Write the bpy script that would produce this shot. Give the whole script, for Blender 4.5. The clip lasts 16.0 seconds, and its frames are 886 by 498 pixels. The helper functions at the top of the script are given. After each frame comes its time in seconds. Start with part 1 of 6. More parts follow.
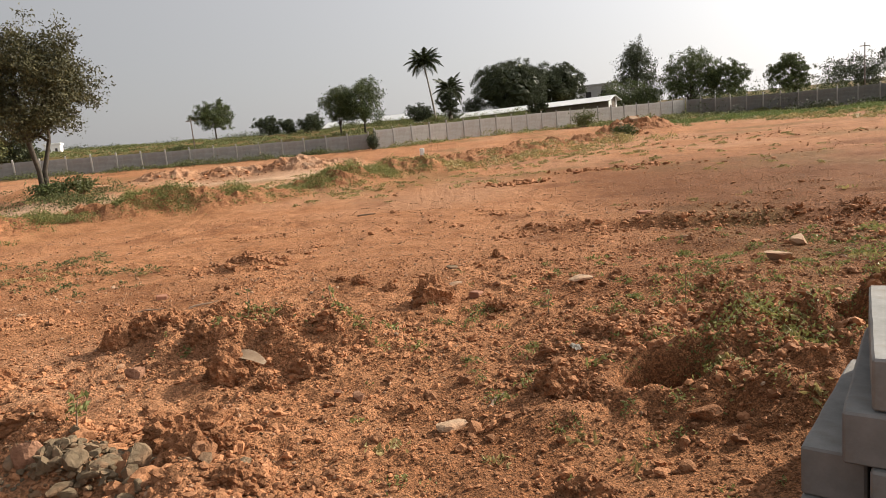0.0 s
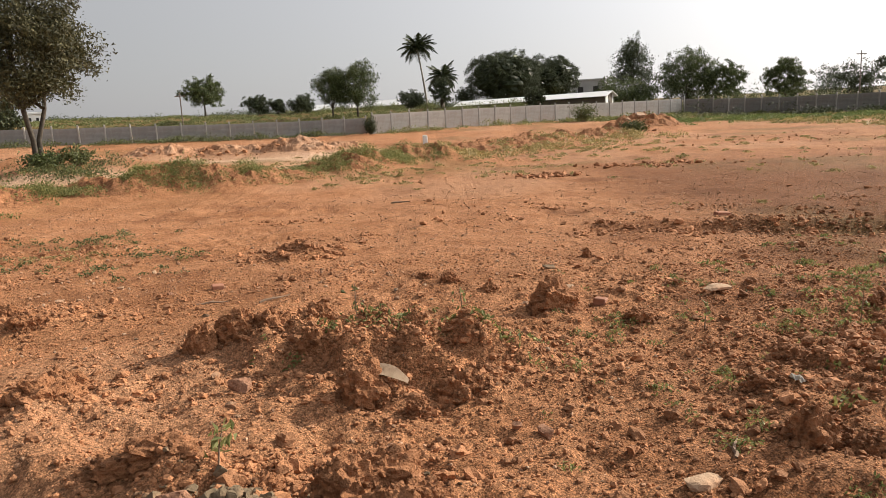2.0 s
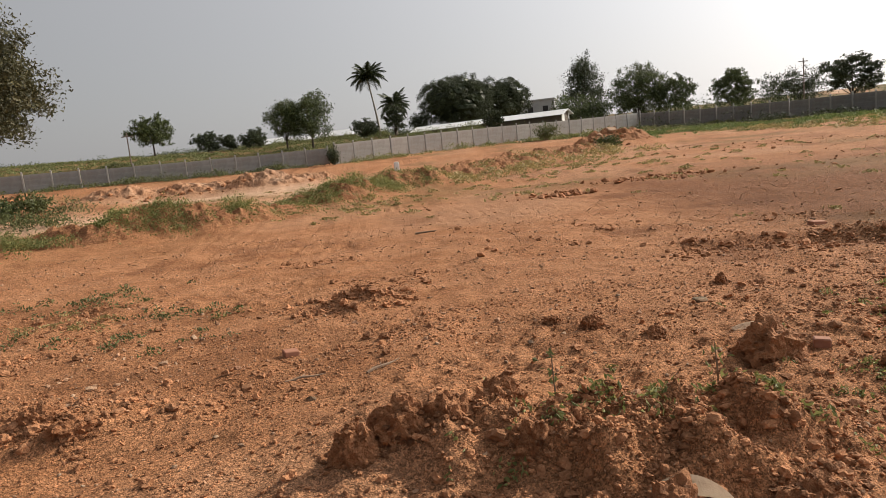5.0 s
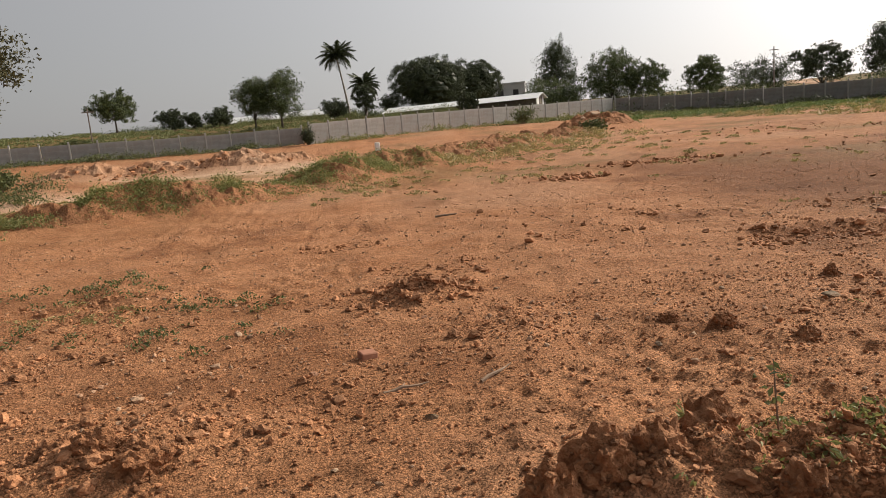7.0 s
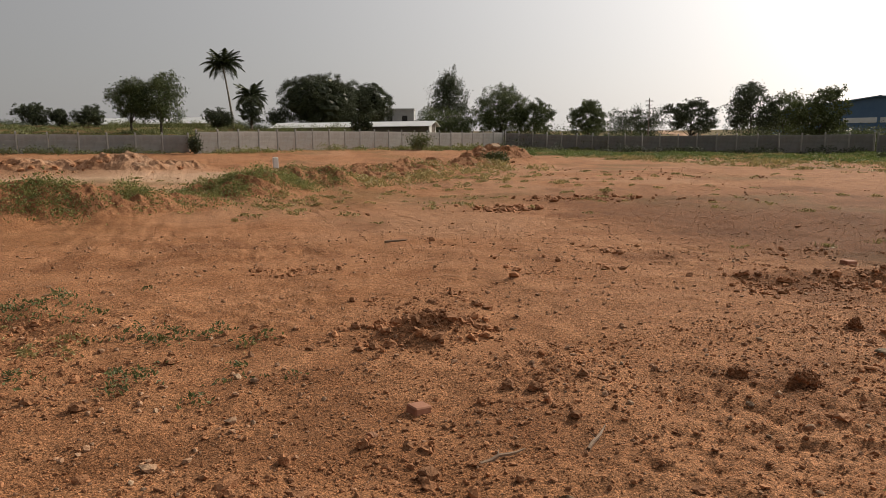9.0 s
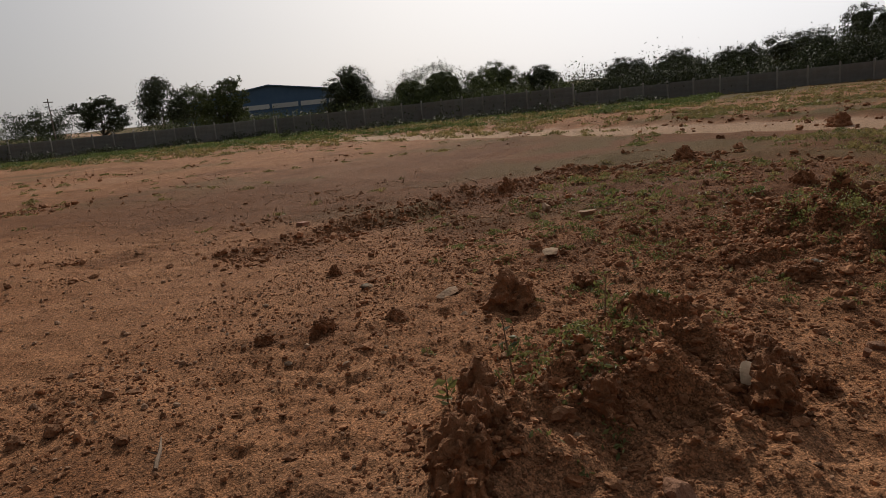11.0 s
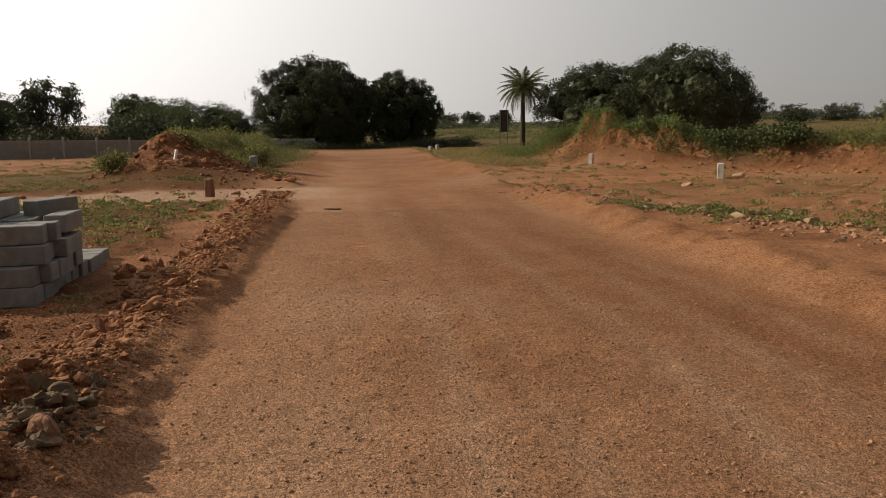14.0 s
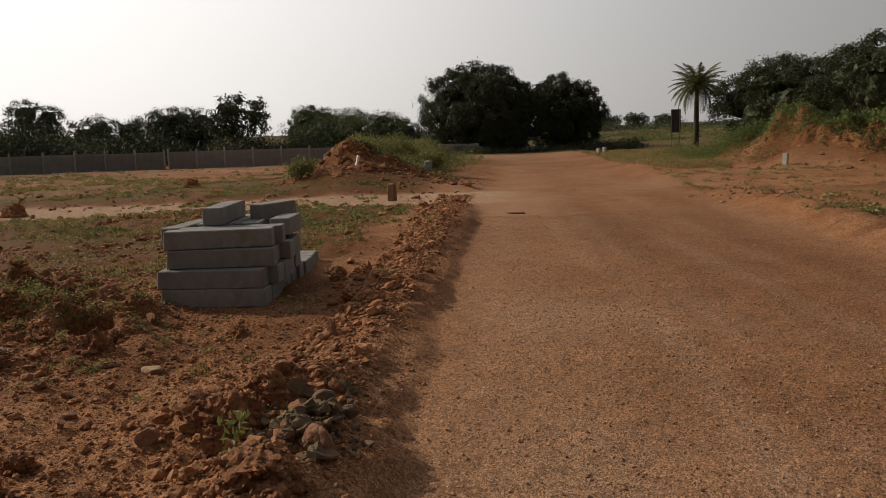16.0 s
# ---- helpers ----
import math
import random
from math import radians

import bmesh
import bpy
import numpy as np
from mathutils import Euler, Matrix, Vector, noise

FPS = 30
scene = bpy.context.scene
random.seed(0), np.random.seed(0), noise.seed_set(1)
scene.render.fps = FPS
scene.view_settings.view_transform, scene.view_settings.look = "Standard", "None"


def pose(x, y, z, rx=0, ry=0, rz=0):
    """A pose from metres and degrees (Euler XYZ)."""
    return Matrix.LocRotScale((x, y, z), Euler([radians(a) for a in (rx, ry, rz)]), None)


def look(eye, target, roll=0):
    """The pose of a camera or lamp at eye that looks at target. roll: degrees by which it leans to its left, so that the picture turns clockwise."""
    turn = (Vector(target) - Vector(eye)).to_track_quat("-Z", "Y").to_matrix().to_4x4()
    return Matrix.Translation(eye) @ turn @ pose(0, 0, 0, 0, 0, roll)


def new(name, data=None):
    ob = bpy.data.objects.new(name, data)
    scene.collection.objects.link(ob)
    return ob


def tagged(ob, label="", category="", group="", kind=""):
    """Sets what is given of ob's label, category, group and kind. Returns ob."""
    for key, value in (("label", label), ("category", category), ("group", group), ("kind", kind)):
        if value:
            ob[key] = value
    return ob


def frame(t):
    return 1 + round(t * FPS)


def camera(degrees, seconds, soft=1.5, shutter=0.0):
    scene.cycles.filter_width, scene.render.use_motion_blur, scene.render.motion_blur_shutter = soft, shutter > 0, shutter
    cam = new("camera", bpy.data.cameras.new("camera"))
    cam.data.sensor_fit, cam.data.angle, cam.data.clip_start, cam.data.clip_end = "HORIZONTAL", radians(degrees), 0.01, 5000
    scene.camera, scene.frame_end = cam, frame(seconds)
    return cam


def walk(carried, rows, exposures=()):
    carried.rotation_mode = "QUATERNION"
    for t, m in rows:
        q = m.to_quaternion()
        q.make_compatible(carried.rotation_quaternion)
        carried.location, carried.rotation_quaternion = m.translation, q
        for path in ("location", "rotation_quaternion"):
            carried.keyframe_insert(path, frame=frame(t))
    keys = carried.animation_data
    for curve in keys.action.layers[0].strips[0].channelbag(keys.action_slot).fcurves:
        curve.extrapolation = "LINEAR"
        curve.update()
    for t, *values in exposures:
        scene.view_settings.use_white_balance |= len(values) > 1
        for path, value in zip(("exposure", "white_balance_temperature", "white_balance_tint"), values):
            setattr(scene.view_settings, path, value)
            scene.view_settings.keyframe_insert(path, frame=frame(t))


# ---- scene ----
cam = camera(65.5, 16.0, soft=0.85)
PATH = [
    (0, (0.071, -0.152, 1.639), (0.067, 1.822, 1.318), -5.7),
    (0.5, (-0.257, 0.029, 1.658), (-0.153, 2.003, 1.35), -2.5),
    (1, (-0.514, 0.35, 1.626), (-0.474, 2.313, 1.244), -5.9),
    (1.5, (-0.834, 0.582, 1.651), (-0.983, 2.544, 1.293), -3.4),
    (2, (-1.215, 0.765, 1.66), (-1.16, 2.732, 1.303), -3.0),
    (2.5, (-1.502, 1.03, 1.644), (-1.524, 3.009, 1.353), -5.3),
    (3, (-1.724, 1.328, 1.689), (-1.807, 3.29, 1.308), -6.4),
    (3.5, (-2.036, 1.516, 1.7), (-2.01, 3.484, 1.346), -2.5),
    (4, (-2.278, 1.752, 1.705), (-2.026, 3.712, 1.398), -2.2),
    (4.2, (-2.356, 1.859, 1.691), (-2.21, 3.833, 1.402), -5.7),
    (6.3, (-3.329, 3.053, 1.654), (-3.033, 5.004, 1.326), -6.6),
    (6.5, (-3.413, 3.14, 1.666), (-3.182, 5.08, 1.238), -6.1),
    (7, (-3.69, 3.332, 1.652), (-3.394, 5.279, 1.301), -5.1),
    (7.5, (-4.011, 3.6, 1.672), (-3.521, 5.52, 1.402), -3.3),
    (8, (-4.313, 3.982, 1.664), (-4.183, 5.954, 1.355), -6.7),
    (8.5, (-4.567, 4.152, 1.645), (-4.314, 6.111, 1.333), -1.0),
    (9, (-4.824, 4.363, 1.673), (-4.172, 6.23, 1.374), -0.3),
    (9.2, (-4.9, 4.444, 1.672), (-4.223, 6.303, 1.38), 0.6),
    (11.4, (-5.009, 4.83, 1.535), (-3.088, 5.215, 1.131), -3.9),
    (11.5, (-5.057, 4.788, 1.544), (-3.113, 5.041, 1.15), -2.9),
    (12, (-5.4, 4.799, 1.52), (-3.544, 4.153, 1.15), -0.5),
    (12.5, (-5.508, 4.79, 1.533), (-3.93, 3.611, 1.187), 0.5),
    (13, (-5.712, 4.672, 1.561), (-4.299, 3.313, 1.163), -0.0),
    (13.5, (-5.951, 4.548, 1.566), (-4.564, 3.158, 1.182), -3.4),
    (14, (-6.024, 4.585, 1.594), (-4.727, 3.096, 1.271), -0.6),
    (14.5, (-5.83, 4.769, 1.578), (-4.485, 3.32, 1.274), -2.1),
    (15, (-5.666, 4.911, 1.563), (-4.223, 3.558, 1.267), 0.1),
    (15.5, (-5.491, 4.826, 1.565), (-3.913, 3.614, 1.355), -2.3),
    (16, (-5.267, 4.788, 1.558), (-3.668, 3.626, 1.257), -1.8),
]
walk(cam, [(t, look(eye, target, roll)) for t, eye, target, roll in PATH],
     exposures=[(0.0, 0.56, 6750, 10), (1.0, 0.46, 6700, 10), (1.5, 0.58, 6700, 10), (3.0, 0.54, 6700, 10), (3.5, 0.53, 6700, 10), (4.2, 0.34, 6700, 10), (6.5, 0.28, 6750, 10), (7.0, 0.22, 6770, 10), (7.5, 0.02, 6800, 10), (8.5, 0.18, 6850, 10), (9.0, -0.14, 6900, 10), (9.2, -0.28, 6900, 10),
                (11.3, -0.96, 6600, 10), (11.6, -1.00, 6600, 10), (12.0, -1.10, 6600, 10), (12.5, -0.72, 6950, 10), (13.2, -0.54, 7150, 10), (14.5, -0.32, 7150, 10), (16.0, -0.74, 7050, 10)])

# ---------- light ----------
SUN_AZ, SUN_EL = 62.0, 29.0      # degrees clockwise from +y, and above the ground
world = bpy.data.worlds.new("sky")
scene.world = world
world.use_nodes = True
wn = world.node_tree.nodes
sky = wn.new("ShaderNodeTexSky")
sky.sky_type = 'NISHITA'
sky.sun_disc = False
sky.sun_elevation = radians(SUN_EL)
sky.sun_rotation = radians(SUN_AZ)
sky.air_density, sky.dust_density, sky.ozone_density = 1.0, 3.0, 1.0
# bright haze over the whole sky, glow painted 26 degrees clockwise of the sun
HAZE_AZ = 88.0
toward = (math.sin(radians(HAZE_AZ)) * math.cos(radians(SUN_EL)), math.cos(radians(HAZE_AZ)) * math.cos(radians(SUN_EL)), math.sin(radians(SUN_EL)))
wl = world.node_tree.links


def wmath(op, a, b):
    n = wn.new("ShaderNodeMath")
    n.operation = op
    for sock, v in zip(n.inputs, (a, b)):
        if isinstance(v, (int, float)):
            sock.default_value = v
        else:
            wl.new(v, sock)
    return n.outputs[0]


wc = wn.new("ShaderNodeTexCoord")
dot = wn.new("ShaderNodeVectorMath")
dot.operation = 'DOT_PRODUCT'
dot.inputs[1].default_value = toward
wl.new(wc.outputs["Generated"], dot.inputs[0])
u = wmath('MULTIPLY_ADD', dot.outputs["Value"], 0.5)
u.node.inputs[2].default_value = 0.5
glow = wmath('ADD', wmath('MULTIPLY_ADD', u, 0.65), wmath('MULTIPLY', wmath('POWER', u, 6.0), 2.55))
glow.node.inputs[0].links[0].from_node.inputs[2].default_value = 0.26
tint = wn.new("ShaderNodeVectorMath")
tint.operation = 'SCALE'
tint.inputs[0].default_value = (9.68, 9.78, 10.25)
# the haze thins towards the zenith
axis = wn.new("ShaderNodeSeparateXYZ")
wl.new(wc.outputs["Generated"], axis.inputs[0])
thin = wmath('MULTIPLY_ADD', wmath('MAXIMUM', wmath('SUBTRACT', axis.outputs["Z"], 0.28), 0.0), -0.75)
thin.node.inputs[2].default_value = 1.0
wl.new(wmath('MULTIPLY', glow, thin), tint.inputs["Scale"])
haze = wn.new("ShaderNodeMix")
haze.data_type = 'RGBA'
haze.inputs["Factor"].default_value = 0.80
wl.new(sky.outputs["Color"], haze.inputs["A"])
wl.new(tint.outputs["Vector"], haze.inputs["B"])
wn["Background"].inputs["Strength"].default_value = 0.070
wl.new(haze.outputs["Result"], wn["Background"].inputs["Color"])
sun = new("sun", bpy.data.lights.new("sun", 'SUN'))
sun.data.energy, sun.data.angle, sun.data.color = 5.0, radians(0.6), (1.0, 0.92, 0.80)
sd_ = Vector((math.sin(radians(SUN_AZ)) * math.cos(radians(SUN_EL)),
              math.cos(radians(SUN_AZ)) * math.cos(radians(SUN_EL)), math.sin(radians(SUN_EL))))
sun.matrix_world = look(sd_ * 60, (0, 0, 0))

# ---------- noise ----------
rng = np.random.default_rng(7)


def vnoise(x, y, seed=0):
    """Smooth value noise in -1..1 on unit cells, for arrays."""
    xi, yi = np.floor(x).astype(np.int64), np.floor(y).astype(np.int64)
    fx, fy = x - xi, y - yi
    fx, fy = fx * fx * (3 - 2 * fx), fy * fy * (3 - 2 * fy)

    def h(a, b):
        n = (a * 374761393 + b * 668265263 + seed * 982451653) & 0x7FFFFFFF
        n = ((n ^ (n >> 13)) * 1274126177) & 0x7FFFFFFF
        n = (n ^ (n >> 16)) & 0xFFFF
        return n / 32767.5 - 1
    return ((h(xi, yi) * (1 - fx) + h(xi + 1, yi) * fx) * (1 - fy)
            + (h(xi, yi + 1) * (1 - fx) + h(xi + 1, yi + 1) * fx) * fy)


def fbm(x, y, octaves=4, seed=0):
    out, a, s = 0, 1.0, 1.0
    for k in range(octaves):
        out = out + a * vnoise(x * s + 17.3 * k, y * s - 9.1 * k, seed + k)
        a, s = a * 0.5, s * 2.03
    return out


def step(a, b, x):
    t = np.clip((x - a) / (b - a), 0, 1)
    return t * t * (3 - 2 * t)


# ---------- the lie of the land ----------
ROAD_O, ROAD_D, ROAD_N = (-0.86, 1.87), (0.755, -0.656), (0.656, 0.755)
CROSS_O, CROSS_D = (17.09, 3.46), (0.513, 0.858)
ROAD_W = 6.1


def road_sd(x, y):
    """Metres along the main road, and from its edge into the plot."""
    return ((x - ROAD_O[0]) * ROAD_D[0] + (y - ROAD_O[1]) * ROAD_D[1],
            (x - ROAD_O[0]) * ROAD_N[0] + (y - ROAD_O[1]) * ROAD_N[1])


def cross_sd(x, y):
    return ((x - CROSS_O[0]) * CROSS_D[0] + (y - CROSS_O[1]) * CROSS_D[1],
            (x - CROSS_O[0]) * CROSS_D[1] - (y - CROSS_O[1]) * CROSS_D[0])


# earth heaps: x, y, radius along x, radius along y, height, turn in degrees
HEAPS = [
    (-1.50, 5.58, 0.74, 0.50, 0.25, -12), (-0.80, 5.38, 0.60, 0.48, 0.12, 0), (-1.75, 5.05, 0.45, 0.32, 0.10, 0), (-2.35, 5.95, 0.40, 0.30, 0.17, 0),
    (-2.90, 10.10, 0.42, 0.30, 0.13, 20), (-1.52, 3.60, 0.30, 0.20, 0.08, 0), (-2.55, 3.82, 0.50, 0.26, 0.13, -30), (-1.22, 3.05, 0.40, 0.26, 0.12, -40), (-3.3, 4.1, 0.6, 0.4, 0.12, -40),
    (1.6, 4.6, 0.9, 0.7, 0.12, 0), (0.9, 3.6, 0.5, 0.4, 0.10, 0), (2.7, 4.2, 0.9, 0.7, 0.32, 30), (1.9, 3.4, 0.5, 0.3, 0.10, 0),
    (-4.9, 7.05, 0.5, 0.35, 0.12, 10), (-3.7, 4.85, 0.5, 0.35, 0.12, 0),
]
FAR_HEAPS = [
    (18.2, -8.5, 3.6, 2.2, 1.04, -38), (23.2, -12.8, 4.5, 1.6, 0.99, -41), (30.7, -19.7, 6.3, 1.6, 0.81, -41),
    (9.2, -25.7, 2.5, 2.0, 1.32, 12), (11.7, -26.3, 2.2, 1.6, 0.99, -18), (6.3, -25.8, 2.0, 1.6, 0.81, 2), (2.3, -28.5, 2.9, 1.6, 0.99, 2),
    (-3.6, -28.0, 3.1, 2.0, 1.08, 2), (-10.3, -28.7, 4.5, 2.2, 1.62, 2),
    (-8.4, 43.0, 2.2, 1.4, 0.75, 0), (-6.0, 44.5, 1.6, 1.1, 0.40, 0), (-12.5, 43.5, 2.6, 1.4, 0.45, 0), (-16.5, 42.5, 2.5, 1.5, 0.6, 0), (-21.0, 39.0, 3.0, 1.6, 0.7, 0),
    (3.5, 36.0, 3.2, 1.2, 0.45, 20), (8.0, 39.5, 3.2, 1.3, 0.55, 25), (13.5, 46.0, 3.0, 1.8, 1.05, 25), (0.5, 33.0, 2.6, 1.1, 0.35, 10),
    (-9.7, 20.6, 2.6, 1.2, 0.42, 15), (-6.6, 22.0, 2.4, 1.2, 0.38, 30), (-3.6, 26.0, 2.4, 1.6, 0.50, 50), (-1.2, 29.5, 2.0, 1.6, 0.45, 30),
    (-13.0, 18.0, 2.2, 1.6, 0.45, 40), (-17.5, 31.0, 6.0, 5.0, 0.80, 0), (-14.0, 13.5, 2.0, 2.5, 0.7, 0),
]


def base_height(x, y):
    r = np.hypot(x + 2, y - 6)
    az = np.degrees(np.arctan2(x + 2, y - 6))
    north = 1 / (1 + np.exp((az - 17) / 6)) / (1 + np.exp((-az - 100) / 8))
    z = 0.0125 * np.maximum(0, r - 10) + 0.004 * np.maximum(0, r - 70)
    west = 1 / (1 + np.exp((az + 18) / 5))
    z = z + (0.035 + 0.017 * west) * north * np.clip(r - 38, 0, 30) + 0.05 * north * np.clip(r - 68, 0, 40)
    z = z + 0.02 * (1 - north) * np.clip(r - 72, 0, 120)
    return z


def height(x, y):
    x, y = np.asarray(x, float), np.asarray(y, float)
    z = base_height(x, y)
    s, d = road_sd(x, y)
    cs, cd = cross_sd(x, y)
    wob = 0.10 * vnoise(s * 0.9, s * 0 + 3.3, 5) + 0.05 * vnoise(s * 3.1, s * 0 + 1.7, 6)
    dd = d + wob
    on_cross = 1 - step(1.9, 2.5, np.abs(cd + 0.2 * vnoise(cs * 0.7, cs * 0, 9)))
    on_road = step(-ROAD_W - 0.5, -ROAD_W + 0.3, dd) * (1 - step(-0.20, 0.08, dd)) * (1 - step(50, 52, s))
    lane = np.maximum(on_road, on_cross)
    started = step(-3.0, -1.6, s)
    # roughness of the bare plot, smoother where wheels pass
    rough = 0.055 * fbm(x * 0.35, y * 0.35, 3, 11) + 0.030 * fbm(x * 1.7, y * 1.7, 3, 21)
    fine = 0.010 * fbm(x * 7, y * 7, 3, 31)
    scrub = step(0.1, 0.6, fbm(x * 0.45, y * 0.45, 2, 41) + 1.2 * np.exp(-(((x - 1.6) / 2.6) ** 2 + ((y - 5.0) / 2.8) ** 2)))
    fine = fine * (0.7 + 2.2 * scrub)
    z = z + (rough + fine) * (1 - 0.75 * lane)
    z = z + 0.004 * fbm(x * 14, y * 14, 2, 51) * lane
    z = z - 0.11 * lane
    # broken crust: sharp creased lumps where the earth was turned
    crust = np.clip(1.0 * np.exp(-(((x - 2.1) / 1.5) ** 2 + ((y - 4.6) / 1.6) ** 2)) + 0.7 * np.exp(-((dd - 0.40) / 0.38) ** 2) * started
                    + np.exp(-(((x + 1.4) / 1.0) ** 2 + ((y - 5.5) / 0.6) ** 2)) + np.exp(-(((x + 2.0) / 0.9) ** 2 + ((y - 3.65) / 0.40) ** 2))
                    + 0.6 * step(2.5, 4.0, x) * step(1.2, 2.2, d) * (1 - step(9, 16, x)) * (1 - step(6.0, 8.0, y)), 0, 1.2)
    near = 1 - step(14, 22, np.hypot(x + 2, y - 5))
    z = z + near * crust * (1 - lane) * (0.030 * (0.42 - np.abs(fbm(x * 2.6, y * 2.6, 2, 141))) + 0.017 * (0.42 - np.abs(fbm(x * 7.5, y * 7.5, 2, 151))))
    # spoil ridge along the road's edge
    ridge = np.exp(-((dd - 0.30) / np.where(dd < 0.30, 0.17, 0.40)) ** 2)
    lumps = 1 + 0.40 * fbm(x * 2.4, y * 2.4, 4, 61)
    z = z + 0.080 * ridge * lumps * started * (1 - on_cross) * (1 - step(15.0, 16.2, s) * (1 - step(22, 24, s)))
    far_edge = np.exp(-((d + ROAD_W + 0.5) / 0.5) ** 2)
    z = z + 0.12 * far_edge * (1 + 0.6 * fbm(x * 1.5, y * 1.5, 3, 71)) * (1 - on_cross) * step(-2, 1, s)
    # dug groove across the plot
    gy = 10.75 - 0.36 * (x - 1.5)
    g = np.exp(-((y - gy + 0.15 * vnoise(x * 1.3, x * 0, 81)) / 0.28) ** 2) * step(1.0, 2.5, x) * (1 - step(9, 12, x))
    z = z - 0.07 * g + 0.05 * np.exp(-((y - gy - 0.55) / 0.3) ** 2) * step(1.0, 2.5, x) * (1 - step(9, 12, x)) * lumps
    # a small pit beside the stacked kerbs
    pr = np.hypot((x - 1.33) / 0.26, (y - 3.86) / 0.20) + 0.15 * vnoise(x * 9, y * 9, 91)
    z = z - 0.55 * (1 - step(0.75, 1.08, pr)) + 0.05 * np.exp(-((pr - 1.5) / 0.4) ** 2)
    for hx, hy, rx, ry, hh, turn in HEAPS:
        c, q = math.cos(radians(turn)), math.sin(radians(turn))
        u, v = ((x - hx) * c + (y - hy) * q) / rx, (-(x - hx) * q + (y - hy) * c) / ry
        k = np.exp(-(u * u + v * v) ** 1.2)
        z = z + hh * k * (1 + 0.45 * fbm(x * 4.5, y * 4.5, 4, 101))
    for hx, hy, rx, ry, hh, turn in FAR_HEAPS:
        c, q = math.cos(radians(turn)), math.sin(radians(turn))
        u, v = ((x - hx) * c + (y - hy) * q) / rx, (-(x - hx) * q + (y - hy) * c) / ry
        k = np.exp(-(u * u + v * v) ** 1.1)
        z = z + hh * k * (1 + 0.35 * fbm(x * 0.9, y * 0.9, 4, 111))
    return z


def ground_z(x, y):
    return float(height(np.array([x]), np.array([y]))[0])


# ---------- mesh helpers ----------
def np_mesh(name, verts, faces, mat, smooth=False):
    """A mesh from arrays: verts (n, 3); faces (m, 3) or (m, 4)."""
    me = bpy.data.meshes.new(name)
    k = faces.shape[1]
    me.vertices.add(len(verts))
    me.vertices.foreach_set("co", np.ascontiguousarray(verts, np.float32).ravel())
    me.loops.add(faces.size)
    me.loops.foreach_set("vertex_index", np.ascontiguousarray(faces, np.int32).ravel())
    me.polygons.add(len(faces))
    me.polygons.foreach_set("loop_start", np.arange(0, faces.size, k, dtype=np.int32))
    me.polygons.foreach_set("loop_total", np.full(len(faces), k, np.int32))
    me.polygons.foreach_set("use_smooth", np.full(len(faces), smooth))
    me.update(calc_edges=True)
    me.validate()
    if mat:
        me.materials.append(mat)
    return me


def part(name, bm, material, parent=None, label="", smooth=False):
    me = bpy.data.meshes.new(name)
    bmesh.ops.recalc_face_normals(bm, faces=bm.faces)
    for f in bm.faces:
        f.smooth = smooth
    bm.to_mesh(me)
    bm.free()
    me.materials.append(material)
    ob = new(name, me)
    if parent is not None:
        ob.parent = parent
    if label:
        ob["label"] = label
    return ob


def mesh_part(name, me, parent=None, label=""):
    ob = new(name, me)
    if parent is not None:
        ob.parent = parent
    if label:
        ob["label"] = label
    return ob


def box(bm, cx, cy, cz, sx, sy, sz, bevel=0.0, m=None):
    made = bmesh.ops.create_cube(bm, size=1.0, matrix=Matrix.Translation((cx, cy, cz)) @ Matrix.Diagonal((sx, sy, sz, 1)))
    if m is not None:
        bmesh.ops.transform(bm, matrix=m, verts=made["verts"])
    if bevel:
        edges = list({e for v in made["verts"] for e in v.link_edges})
        bmesh.ops.bevel(bm, geom=edges, offset=bevel, segments=1, affect='EDGES')


def tube(bm, pts, radii, sides=7):
    """A tapered tube through the points."""
    rings = []
    for i, p in enumerate(pts):
        a = Vector(pts[max(i - 1, 0)])
        b = Vector(pts[min(i + 1, len(pts) - 1)])
        q = (b - a).to_track_quat('Z', 'Y')
        rings.append([bm.verts.new(Vector(p) + q @ Vector((radii[i] * math.cos(t), radii[i] * math.sin(t), 0)))
                      for t in [2 * math.pi * k / sides for k in range(sides)]])
    for r0, r1 in zip(rings, rings[1:]):
        for k in range(sides):
            bm.faces.new((r0[k], r0[(k + 1) % sides], r1[(k + 1) % sides], r1[k]))
    bm.faces.new(rings[0][::-1])
    bm.faces.new(rings[-1])


def ico(sub):
    bm = bmesh.new()
    bmesh.ops.create_icosphere(bm, subdivisions=sub, radius=1.0)
    v = np.array([list(p.co) for p in bm.verts])
    f = np.array([[p.index for p in q.verts] for q in bm.faces])
    bm.free()
    return v, f


ICO0, ICO1, ICO2 = ico(1), ico(2), ico(3)


